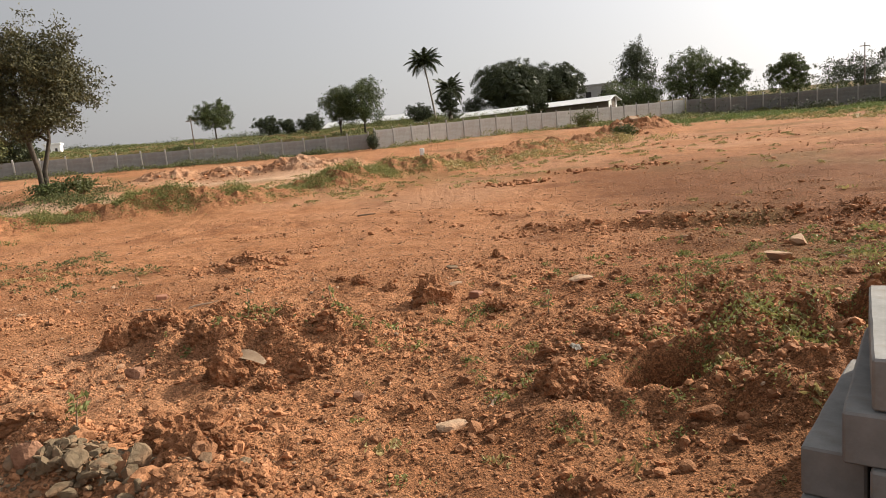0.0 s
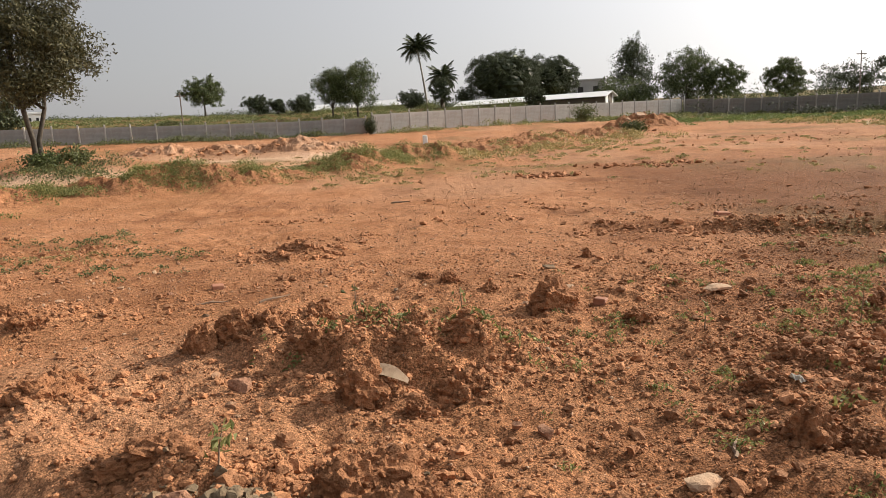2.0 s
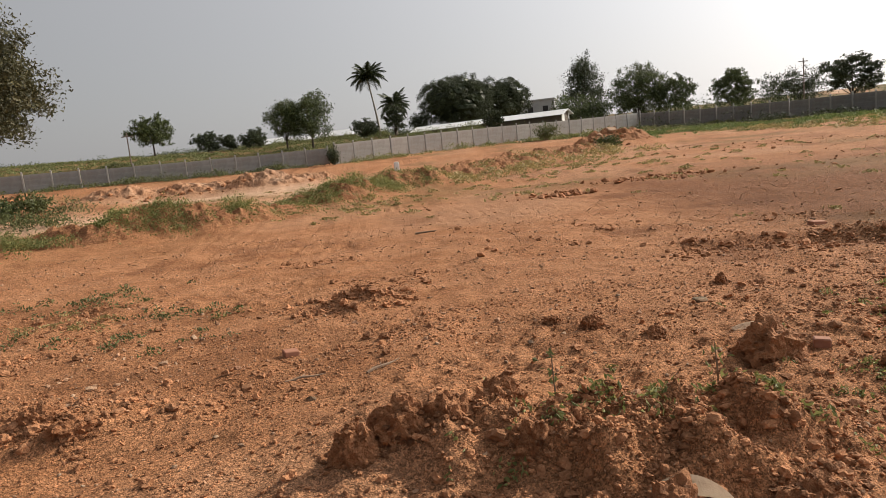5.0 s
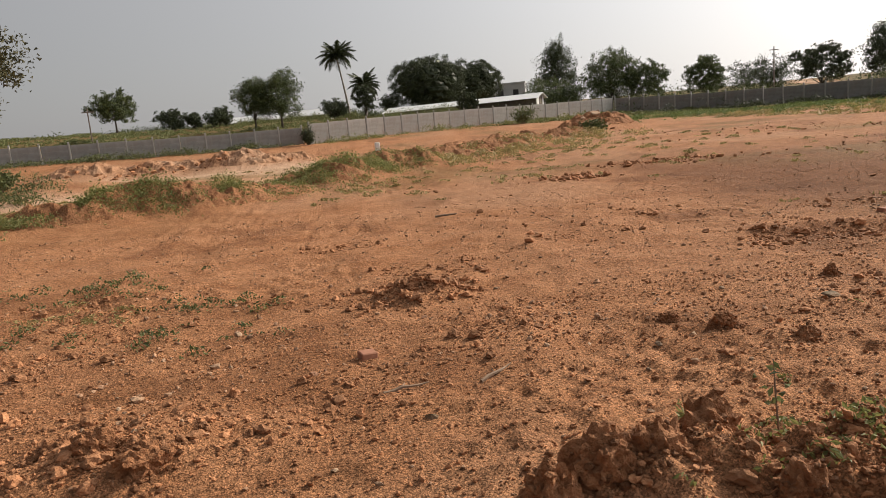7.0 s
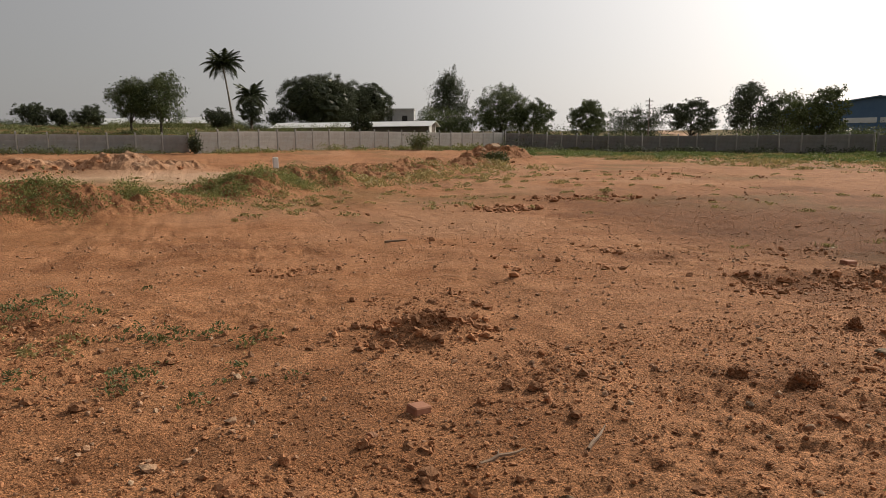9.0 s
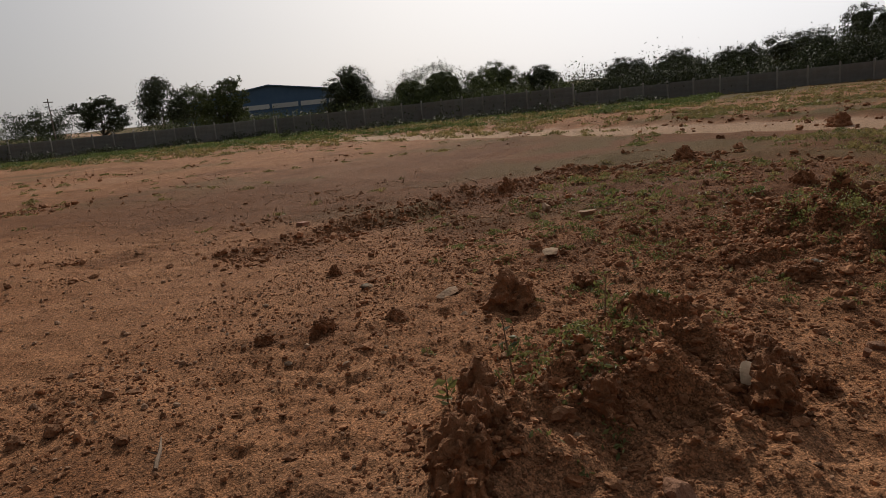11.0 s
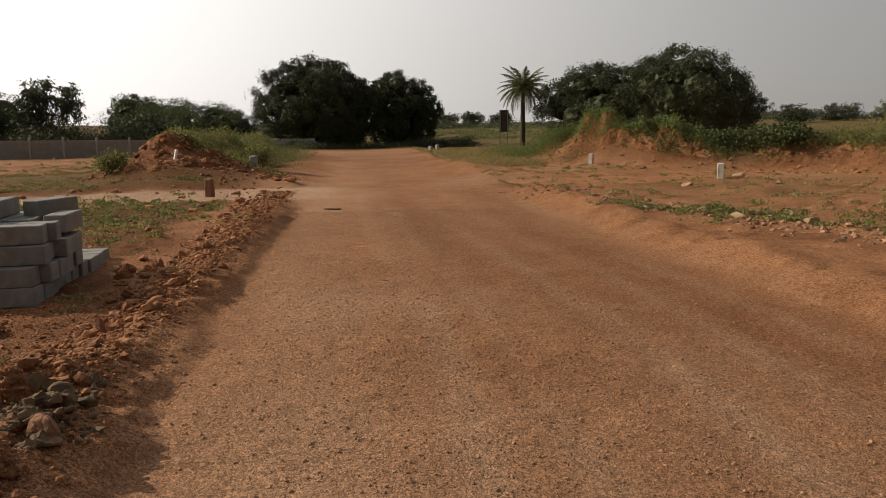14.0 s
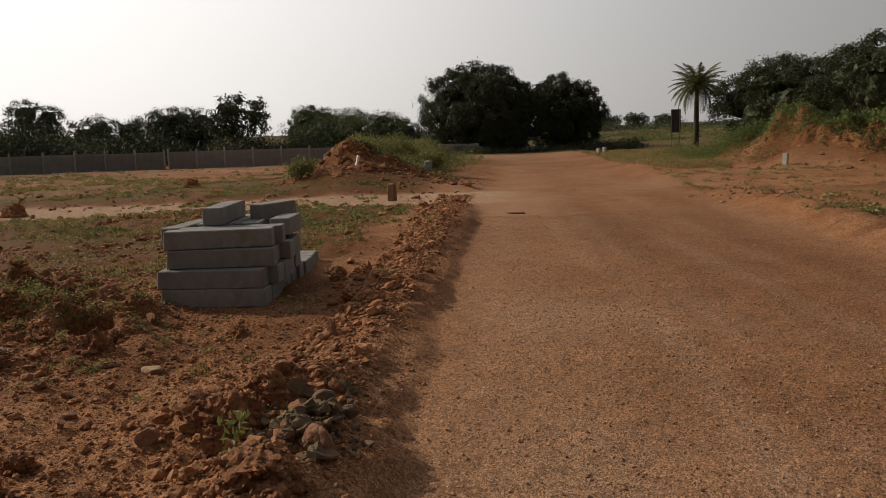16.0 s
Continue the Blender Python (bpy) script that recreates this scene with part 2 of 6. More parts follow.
def scatter_lumps(base, x, y, z, size, flat, seed, rough=0.3):
    """Many irregular lumps as one pair of arrays: each a bent ball, turned and squashed on its own."""
    g = np.random.default_rng(seed)
    v, f = base
    n, k = len(x), len(v)
    noise_ = 1 + rough * (g.random((n, k, 1)) * 2 - 1)
    p = v[None] * noise_ * (size[:, None, None])
    p = p * np.stack([g.uniform(0.7, 1.35, n), g.uniform(0.7, 1.35, n), flat], 1)[:, None, :]
    tilt, a = g.normal(0, 0.35, n), g.uniform(0, 6.283, n)
    ct, st = np.cos(tilt)[:, None], np.sin(tilt)[:, None]
    py, pz = p[..., 1] * ct - p[..., 2] * st, p[..., 1] * st + p[..., 2] * ct
    ca, sa = np.cos(a)[:, None], np.sin(a)[:, None]
    px, py = p[..., 0] * ca - py * sa, p[..., 0] * sa + py * ca
    out = np.stack([px + x[:, None], py + y[:, None], pz + z[:, None]], -1).reshape(-1, 3)
    faces = (f[None] + (np.arange(n) * k)[:, None, None]).reshape(-1, 3)
    return out, faces


def leaf_quads(pos, size, g, up=0.0, aspect=0.5, droop=0.0, out=None, tri=False):
    """Rhombic (or, with tri, pointed three-cornered) leaves at pos, each of its own size and turn."""
    n = len(pos)
    d = g.normal(size=(n, 3))
    d[:, 2] += up
    if out is not None:
        d = d + out
    d[:, 2] -= droop
    d /= np.linalg.norm(d, axis=1)[:, None]
    w = np.cross(d, g.normal(size=(n, 3)))
    w /= np.linalg.norm(w, axis=1)[:, None] + 1e-9
    nrm = np.cross(d, w)
    L = size[:, None]
    a, b = pos - d * L * 0.5, pos + d * L * 0.5
    if tri:
        v = np.stack([a + w * L * aspect * 0.5, b, a - w * L * aspect * 0.5], 1).reshape(-1, 3)
        return v, np.arange(3 * n).reshape(n, 3)
    mid = pos + nrm * L * 0.12
    v = np.stack([a, mid + w * L * aspect * 0.5, b, mid - w * L * aspect * 0.5], 1).reshape(-1, 3)
    f = np.arange(4 * n).reshape(n, 4)
    return v, f


# ---------- materials ----------
def mat_new(name):
    m = bpy.data.materials.new(name)
    m.use_nodes = True
    t = m.node_tree
    return m, t, t.nodes["Principled BSDF"]


def tex(t, kind, scale, detail=4.0, rough=0.6, coord="Object"):
    c = t.nodes.new("ShaderNodeTexCoord")
    n = t.nodes.new(kind)
    n.inputs["Scale"].default_value = scale
    if kind == "ShaderNodeTexNoise":
        n.inputs["Detail"].default_value = detail
        n.inputs["Roughness"].default_value = rough
    t.links.new(c.outputs[coord], n.inputs["Vector"])
    return n


def ramp(t, source, stops):
    r = t.nodes.new("ShaderNodeValToRGB")
    while len(r.color_ramp.elements) < len(stops):
        r.color_ramp.elements.new(0.5)
    for e, (p, c) in zip(r.color_ramp.elements, stops):
        e.position = p
        e.color = (*c, 1) if len(c) == 3 else c
    t.links.new(source, r.inputs["Fac"])
    return r.outputs["Color"]


def mix(t, fac, a, b, kind='MIX'):
    m = t.nodes.new("ShaderNodeMix")
    m.data_type, m.blend_type = 'RGBA', kind
    for sock, v in ((m.inputs["Factor"], fac), (m.inputs["A"], a), (m.inputs["B"], b)):
        if isinstance(v, (int, float)):
            sock.default_value = v
        elif isinstance(v, tuple):
            sock.default_value = (*v, 1)
        else:
            t.links.new(v, sock)
    return m.outputs["Result"]


def bump(t, bsdf, sources, dist=0.02, strength=0.6):
    last = None
    for s, d, *dome in sources:
        b = t.nodes.new("ShaderNodeBump")
        b.inputs["Distance"].default_value = d
        b.inputs["Strength"].default_value = strength
        b.invert = bool(dome)
        t.links.new(s, b.inputs["Height"])
        if last:
            t.links.new(last, b.inputs["Normal"])
        last = b.outputs["Normal"]
    t.links.new(last, bsdf.inputs["Normal"])


def attr(t, name):
    a = t.nodes.new("ShaderNodeAttribute")
    a.attribute_name = name
    return a.outputs["Fac"]


SOIL_A, SOIL_B, SOIL_C = (0.335, 0.152, 0.069), (0.405, 0.197, 0.099), (0.228, 0.096, 0.043)


def soil_material():
    m, t, b = mat_new("red_soil")
    big = tex(t, "ShaderNodeTexNoise", 0.35, 6, 0.6)
    mid = tex(t, "ShaderNodeTexNoise", 2.2, 8, 0.68)
    grit = tex(t, "ShaderNodeTexNoise", 38.0, 4, 0.7)
    grain = tex(t, "ShaderNodeTexVoronoi", 85.0)
    c = ramp(t, big.outputs["Fac"], [(0.32, SOIL_A), (0.50, SOIL_B), (0.68, (0.30, 0.138, 0.064))])
    c = mix(t, ramp(t, mid.outputs["Fac"], [(0.42, (0, 0, 0)), (0.62, (0.5, 0.5, 0.5))]), c, SOIL_C)
    c = mix(t, attr(t, "pale"), c, mix(t, mid.outputs["Fac"], (0.43, 0.268, 0.170), (0.54, 0.375, 0.262)))
    c = mix(t, attr(t, "dark_soil"), c, (0.158, 0.064, 0.027))
    c = mix(t, attr(t, "turf"), c, mix(t, mid.outputs["Fac"], (0.100, 0.074, 0.027), (0.155, 0.110, 0.042)))
    spark = ramp(t, grain.outputs["Distance"], [(0.0, (1.12, 1.11, 1.10)), (0.35, (1.0, 1.0, 1.0)), (0.75, (0.80, 0.78, 0.76))])
    loose = t.nodes.new("ShaderNodeMath")
    loose.operation = 'MULTIPLY_ADD'
    loose.inputs[1].default_value, loose.inputs[2].default_value = -0.2, 0.95
    t.links.new(attr(t, "packed"), loose.inputs[0])
    c = mix(t, loose.outputs[0], c, spark, 'MULTIPLY')
    for size, lo, hi in ((130.0, 0.52, 1.48), (48.0, 0.64, 1.36)):
        cell = tex(t, "ShaderNodeTexVoronoi", size)
        sep = t.nodes.new("ShaderNodeSeparateColor")
        t.links.new(cell.outputs["Color"], sep.inputs["Color"])
        c = mix(t, loose.outputs[0], c, ramp(t, sep.outputs["Red"], [(0.0, (lo, lo, lo)), (0.5, (1, 1, 1)), (1.0, (hi, hi * 0.98, hi * 0.96))]), 'MULTIPLY')
    c = mix(t, ramp(t, grit.outputs["Fac"], [(0.60, (0, 0, 0)), (0.72, (0.55, 0.55, 0.55))]), c, (0.385, 0.215, 0.125))
    t.links.new(c, b.inputs["Base Color"])
    b.inputs["Roughness"].default_value = 0.95
    b.inputs["Specular IOR Level"].default_value = 0.10
    fine = tex(t, "ShaderNodeTexNoise", 22.0, 6, 0.75)
    coarse = tex(t, "ShaderNodeTexVoronoi", 42.0)
    bump(t, b, [(fine.outputs["Fac"], 0.05), (grit.outputs["Fac"], 0.02), (coarse.outputs["Distance"], 0.008, 1), (grain.outputs["Distance"], 0.007, 1)], strength=0.7)
    return m


def lump_material(name, tones, scale=14.0, dust=None, bumps=0.02):
    m, t, b = mat_new(name)
    n = tex(t, "ShaderNodeTexNoise", scale, 6, 0.7)
    g = t.nodes.new("ShaderNodeNewGeometry")
    c = ramp(t, n.outputs["Fac"], [(0.3, tones[0]), (0.7, tones[1])])
    v = ramp(t, g.outputs["Random Per Island"], [(0.0, (0.65, 0.65, 0.65)), (1.0, (1.3, 1.28, 1.25))])
    c = mix(t, 1.0, c, v, 'MULTIPLY')
    if dust:
        d = tex(t, "ShaderNodeTexNoise", 3.0, 5, 0.6)
        c = mix(t, ramp(t, d.outputs["Fac"], [(0.45, (0, 0, 0)), (0.65, (0.8, 0.8, 0.8))]), c, dust)
    t.links.new(c, b.inputs["Base Color"])
    b.inputs["Roughness"].default_value = 0.93
    b.inputs["Specular IOR Level"].default_value = 0.2
    f = tex(t, "ShaderNodeTexNoise", scale * 4, 5, 0.75)
    q = tex(t, "ShaderNodeTexVoronoi", scale * 3.5)
    bump(t, b, [(n.outputs["Fac"], bumps), (q.outputs["Distance"], bumps * 0.5, 1), (f.outputs["Fac"], bumps * 0.6)], strength=0.9)
    return m


def leaf_material(name, a, b_, see=0.3):
    m, t, b = mat_new(name)
    g = t.nodes.new("ShaderNodeNewGeometry")
    n = tex(t, "ShaderNodeTexNoise", 0.7, 3, 0.6)
    c = ramp(t, g.outputs["Random Per Island"], [(0.0, a), (0.75, b_), (1.0, tuple(x * 1.35 for x in b_))])
    c = mix(t, 0.6, c, ramp(t, n.outputs["Fac"], [(0.3, (0.7, 0.7, 0.7)), (0.7, (1.25, 1.25, 1.15))]), 'MULTIPLY')
    t.links.new(c, b.inputs["Base Color"])
    b.inputs["Roughness"].default_value = 0.6
    b.inputs["Specular IOR Level"].default_value = 0.25
    tr = t.nodes.new("ShaderNodeBsdfTranslucent")
    t.links.new(c, tr.inputs["Color"])
    mx = t.nodes.new("ShaderNodeMixShader")
    mx.inputs[0].default_value = see
    t.links.new(b.outputs[0], mx.inputs[1])
    t.links.new(tr.outputs[0], mx.inputs[2])
    t.links.new(mx.outputs[0], t.nodes["Material Output"].inputs["Surface"])
    return m


def plain_material(name, tones, scale=6.0, rough=0.8, stain=None, bumps=0.004, metal=0.0):
    m, t, b = mat_new(name)
    n = tex(t, "ShaderNodeTexNoise", scale, 6, 0.65)
    f = tex(t, "ShaderNodeTexNoise", scale * 9, 5, 0.7)
    c = ramp(t, n.outputs["Fac"], [(0.3, tones[0]), (0.7, tones[1])])
    o = t.nodes.new("ShaderNodeObjectInfo")
    c = mix(t, 0.8, c, ramp(t, o.outputs["Random"], [(0.0, (0.85, 0.85, 0.85)), (1.0, (1.12, 1.12, 1.1))]), 'MULTIPLY')
    if stain:
        d = tex(t, "ShaderNodeTexNoise", scale * 0.6, 8, 0.7)
        c = mix(t, ramp(t, d.outputs["Fac"], [(0.48, (0, 0, 0)), (0.68, (0.75, 0.75, 0.75))]), c, stain)
    t.links.new(c, b.inputs["Base Color"])
    b.inputs["Roughness"].default_value = rough
    b.inputs["Metallic"].default_value = metal
    b.inputs["Specular IOR Level"].default_value = 0.3
    bump(t, b, [(n.outputs["Fac"], bumps), (f.outputs["Fac"], bumps * 0.6)], strength=0.6)
    return m


M_SOIL = soil_material()
M_CLOD = lump_material("soil_clod", ((0.210, 0.092, 0.042), (0.310, 0.144, 0.070)), 14.0)
M_CRUMB = lump_material("soil_crumb", ((0.270, 0.120, 0.055), (0.390, 0.190, 0.098)), 25.0, bumps=0.006)
M_PEBBLE = lump_material("pebble", ((0.29, 0.145, 0.078), (0.40, 0.255, 0.165)), 30.0, bumps=0.004)
M_GREYSTONE = lump_material("crushed_stone", ((0.080, 0.058, 0.036), (0.175, 0.130, 0.083)), 9.0, dust=(0.24, 0.13, 0.072), bumps=0.01)
M_PALESTONE = lump_material("pale_stone", ((0.27, 0.175, 0.110), (0.38, 0.275, 0.190)), 10.0, dust=(0.34, 0.17, 0.09), bumps=0.01)
M_REDSTONE = lump_material("brown_stone", ((0.165, 0.080, 0.048), (0.270, 0.145, 0.090)), 10.0, bumps=0.012)
M_CONCRETE = plain_material("kerb_concrete", ((0.165, 0.162, 0.155), (0.270, 0.265, 0.255)), 5.0, 0.9, stain=(0.17, 0.135, 0.105))
M_WALL = plain_material("precast_panel", ((0.19, 0.185, 0.175), (0.28, 0.272, 0.255)), 1.6, 0.92, stain=(0.20, 0.165, 0.14), bumps=0.01)
# copy of M_WALL lightened to stand for sun on the north wall
M_WALL_SUNLIT = plain_material("precast_panel_sunlit", ((0.38, 0.36, 0.32), (0.50, 0.475, 0.43)), 1.6, 0.92, stain=(0.32, 0.27, 0.22), bumps=0.01)
M_POST = plain_material("precast_post", ((0.27, 0.26, 0.235), (0.37, 0.35, 0.32)), 3.0, 0.9, bumps=0.006)
M_BARK = plain_material("bark", ((0.045, 0.037, 0.029), (0.105, 0.086, 0.066)), 7.0, 0.95, bumps=0.03)
M_PALEBARK = plain_material("pale_bark", ((0.22, 0.195, 0.165), (0.36, 0.33, 0.285)), 6.0, 0.95, bumps=0.03)
M_LEAF_DARK = leaf_material("leaf_dark", (0.026, 0.034, 0.017), (0.056, 0.068, 0.031), 0.16)
M_LEAF_MID = leaf_material("leaf_mid", (0.040, 0.055, 0.020), (0.088, 0.106, 0.038), 0.22)
M_LEAF_LIGHT = leaf_material("leaf_light", (0.075, 0.110, 0.030), (0.150, 0.185, 0.055), 0.3)
M_LEAF_OLIVE = leaf_material("leaf_olive", (0.060, 0.075, 0.028), (0.135, 0.145, 0.058), 0.28)
M_WEED = leaf_material("weed_green", (0.105, 0.120, 0.038), (0.225, 0.220, 0.080), 0.35)
M_DRYGRASS = leaf_material("dry_grass", (0.205, 0.170, 0.066), (0.340, 0.270, 0.118), 0.3)
M_CROP = leaf_material("crop", (0.085, 0.105, 0.036), (0.170, 0.175, 0.070), 0.3)
M_LEAF_BROWN = leaf_material("leaf_brown_olive", (0.034, 0.036, 0.017), (0.088, 0.080, 0.036), 0.22)
M_ROOF = plain_material("white_sheet_roof", ((0.74, 0.74, 0.73), (0.83, 0.83, 0.82)), 0.6, 0.5, bumps=0.01)
M_WHITE = plain_material("whitewash", ((0.72, 0.71, 0.68), (0.82, 0.81, 0.78)), 1.0, 0.85)
M_SHEDWALL = plain_material("shed_wall", ((0.13, 0.10, 0.08), (0.20, 0.16, 0.13)), 1.0, 0.9)
M_BLUE = plain_material("blue_sheet", ((0.09, 0.17, 0.29), (0.13, 0.22, 0.35)), 0.5, 0.5)
M_GREYBLDG = plain_material("grey_render", ((0.33, 0.33, 0.33), (0.42, 0.42, 0.42)), 0.8, 0.85)
M_BLACK = plain_material("dark_board", ((0.020, 0.020, 0.022), (0.045, 0.042, 0.042)), 2.0, 0.7)
M_MARK = plain_material("worn_whitewash", ((0.40, 0.37, 0.32), (0.56, 0.53, 0.48)), 6.0, 0.9, stain=(0.34, 0.24, 0.17))
M_STEEL = plain_material("rusty_pole", ((0.12, 0.085, 0.065), (0.22, 0.17, 0.14)), 8.0, 0.7)
M_CLOTH_A = plain_material("purple_cloth", ((0.10, 0.075, 0.12), (0.14, 0.11, 0.16)), 3.0, 0.95)
M_CLOTH_B = plain_material("white_cloth", ((0.60, 0.58, 0.58), (0.70, 0.68, 0.67)), 3.0, 0.95)
M_MUD = plain_material("mud_plaster", ((0.42, 0.30, 0.17), (0.52, 0.39, 0.24)), 3.0, 0.95)
M_BRICK = plain_material("fired_brick", ((0.24, 0.10, 0.06), (0.33, 0.16, 0.10)), 9.0, 0.9)
M_CLAY = plain_material("clay_shard", ((0.28, 0.19, 0.125), (0.38, 0.28, 0.195)), 9.0, 0.85)
M_TWIG = plain_material("dry_twig", ((0.16, 0.10, 0.07), (0.26, 0.18, 0.12)), 20.0, 0.9)
M_TANK = plain_material("pale_blue_tank", ((0.40, 0.50, 0.52), (0.50, 0.60, 0.60)), 1.0, 0.6)
M_HILL = leaf_material("far_woods", (0.050, 0.062, 0.035), (0.085, 0.100, 0.055), 0.2)


# ---------- ground ----------
def graded(lo, hi, stepsize, far, growth):
    mid = np.arange(lo, hi + stepsize / 2, stepsize)
    ext, d, p = [], stepsize, 0.0
    while p < far:
        d *= growth
        p += d
        ext.append(p)
    ext = np.array(ext)
    return np.concatenate([lo - ext[::-1], mid, hi + ext])


def ground():
    gx, gy = graded(-8.0, 5.0, 0.058, 1500, 1.055), graded(-2.5, 12.0, 0.058, 1500, 1.055)
    gx = np.unique(np.concatenate([gx[(gx < -4.42) | (gx > 3.42)], np.linspace(-4.4, 3.4, 270)]))
    gy = np.unique(np.concatenate([gy[(gy < 2.28) | (gy > 7.52)], np.linspace(2.3, 7.5, 180)]))
    X, Y = np.meshgrid(gx, gy)
    x, y = X.ravel(), Y.ravel()
    z = height(x, y)
    nx, ny = len(gx), len(gy)
    i = (np.arange(ny - 1)[:, None] * nx + np.arange(nx - 1)[None]).ravel()
    me = np_mesh("ground", np.stack([x, y, z], 1), np.stack([i, i + 1, i + nx + 1, i + nx], 1), M_SOIL, True)
    s, d = road_sd(x, y)
    cs, cd = cross_sd(x, y)
    on_road = step(-ROAD_W - 0.6, -ROAD_W + 0.4, d) * (1 - step(-0.3, 0.1, d)) * (1 - step(50, 52, s))
    lane_all = 1 - step(2.0, 2.9, np.abs(cd))
    on_cross = (1 - step(1.5, 2.0, np.abs(cd))) * step(-2.0, 1.0, d)
    north_lane = np.exp(-((y - (37 + 0.12 * (x + 10))) / 4.2) ** 2) * (1 - step(-4, 2, x)) + np.exp(-((y - 26 - 0.35 * (x + 14)) / 1.8) ** 2) * (1 - step(-8, -3, x))
    tracks = sum(np.exp(-((d - c - 0.25 * vnoise(s * 0.12, s * 0, 208)) / 0.17) ** 2) * step(-0.7, 0.4, fbm(s * 0.5, d * 2, 2, 214)) for c in (-1.9, -2.5, -3.5, -4.3, -5.1, -5.8))
    pale = np.clip(on_road * (0.12 * (0.3 + 0.6 * step(-0.2, 0.5, fbm(s * 0.25, d * 0.8, 3, 201)) + 2.2 * tracks) + 0.14 * np.exp(-((d + 0.9 + 0.3 * vnoise(s * 0.3, s * 0, 211)) / 0.8) ** 2)) + 1.0 * on_cross
                   + 1.1 * north_lane + 0.20 * step(0.1, 0.9, fbm(x * 0.22, y * 0.22, 3, 202)), 0, 1)
    gyy = 10.75 - 0.36 * (x - 1.5)
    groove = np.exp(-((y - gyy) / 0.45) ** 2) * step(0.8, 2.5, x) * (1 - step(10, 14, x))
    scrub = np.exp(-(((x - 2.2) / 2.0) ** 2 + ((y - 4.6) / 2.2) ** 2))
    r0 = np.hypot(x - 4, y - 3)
    heap_dark = np.zeros_like(x)
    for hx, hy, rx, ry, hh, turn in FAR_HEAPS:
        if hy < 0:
            heap_dark = np.maximum(heap_dark, np.exp(-(((x - hx) / (rx * 1.2)) ** 2 + ((y - hy) / (rx * 1.2)) ** 2) ** 2))
    road_dark = on_road * (0.20 * step(-1.2, -2.8, d) + 0.16 * np.exp(-((d + 3.0 + 0.5 * vnoise(s * 0.15, s * 0, 212)) / 0.45) ** 2) + 0.16 * np.exp(-((d + 5.2 + 0.5 * vnoise(s * 0.13, s * 0, 213)) / 0.5) ** 2) + 0.22 * step(-0.2, 0.8, fbm(s * 0.13 + 2, d * 0.5, 3, 210)))
    # darker red-brown soil by area: road bands, groove, scrub, patches, heaps, east side
    dark_soil = np.clip(road_dark + 0.75 * groove * (0.6 + 0.5 * fbm(x * 1.5, y * 1.5, 3, 203)) + 0.6 * scrub
                                      + 0.55 * step(0.35, 0.9, fbm(x * 0.6, y * 0.6, 4, 204)) * (1 - on_road) + 0.8 * heap_dark
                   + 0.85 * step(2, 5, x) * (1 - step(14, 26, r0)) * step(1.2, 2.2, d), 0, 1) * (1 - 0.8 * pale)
    r = np.hypot(x + 2, y - 6)
    beyond = step(72, 80, r)
    east = step(30, 42, x) * step(-14, 5, y)
    heaped = np.zeros_like(x)
    for hx, hy, rx, ry, hh, turn in FAR_HEAPS:
        heaped = np.maximum(heaped, np.exp(-(((x - hx) / (rx * 1.1)) ** 2 + ((y - hy) / (rx * 1.1)) ** 2) ** 2))
    turf = np.clip(0.9 * beyond + east * (0.35 + 0.6 * step(-0.3, 0.5, fbm(x * 0.2, y * 0.2, 3, 205)))
                   + 0.5 * step(0.2, 0.9, fbm(x * 0.3, y * 0.3, 4, 206)) * (d > 0.6) * step(10, 22, r)
                   + 0.25 * step(-0.2, 0.5, fbm(x * 0.25, y * 0.25, 3, 207)) * (d < -ROAD_W - 3) + 0.8 * step(51, 55, s)
                   + 0.70 * step(2.5, 5.5, x) * (1 - step(26, 32, x)) * step(1.5, 3.0, d) * (1 - step(9, 14, y)) * step(-0.55, 0.35, fbm(x * 0.4, y * 0.4, 4, 209)), 0, 1) * (1 - on_road) * (1 - lane_all) * (1 - heaped)
    for name, val in (("pale", pale), ("dark_soil", dark_soil), ("turf", turf), ("packed", np.maximum(on_road, 0.7 * on_cross))):
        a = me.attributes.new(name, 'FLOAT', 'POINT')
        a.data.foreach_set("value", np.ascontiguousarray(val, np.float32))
    tagged(new("ground", me), "bare red earth plot with a dusty graded road", "ground", kind="structure")


ground()


# ---------- earth heaps: finer surfaces over the swells of the ground ----------
def earth_heap(k, hx, hy, rx, ry, turn, pale, dark_soil, label):
    n = 84
    u, v = np.meshgrid(np.linspace(-1.45, 1.45, n), np.linspace(-1.45, 1.45, n))
    c, q = math.cos(radians(turn)), math.sin(radians(turn))
    x, y = hx + (u * rx * c - v * ry * q).ravel(), hy + (u * rx * q + v * ry * c).ravel()
    rr = np.hypot(u, v).ravel()
    rise = 1 - step(0.55, 1.35, rr)
    lumpy = 0.75 - np.abs(fbm(x * 1.5, y * 1.5, 3, 700 + k)) + 0.55 * fbm(x * 3.7, y * 3.7, 3, 730 + k)
    z = height(x, y) - 0.14 + rise * (0.16 + 0.15 * lumpy) + 0.004 * k
    i = (np.arange(n - 1)[:, None] * n + np.arange(n - 1)[None]).ravel()
    me = np_mesh("earth_mound", np.stack([x, y, z], 1), np.stack([i, i + 1, i + n + 1, i + n], 1), M_SOIL)
    patch = fbm(x * 0.9, y * 0.9, 3, 760 + k)
    for name, val in (("pale", pale * (0.6 + 0.5 * patch)), ("dark_soil", dark_soil * (0.6 + 0.6 * patch)), ("turf", 0 * x)):
        a = me.attributes.new(name, 'FLOAT', 'POINT')
        a.data.foreach_set("value", np.ascontiguousarray(np.clip(val, 0, 1), np.float32))
    tagged(new("earth_mound", me), label, "earth heap")


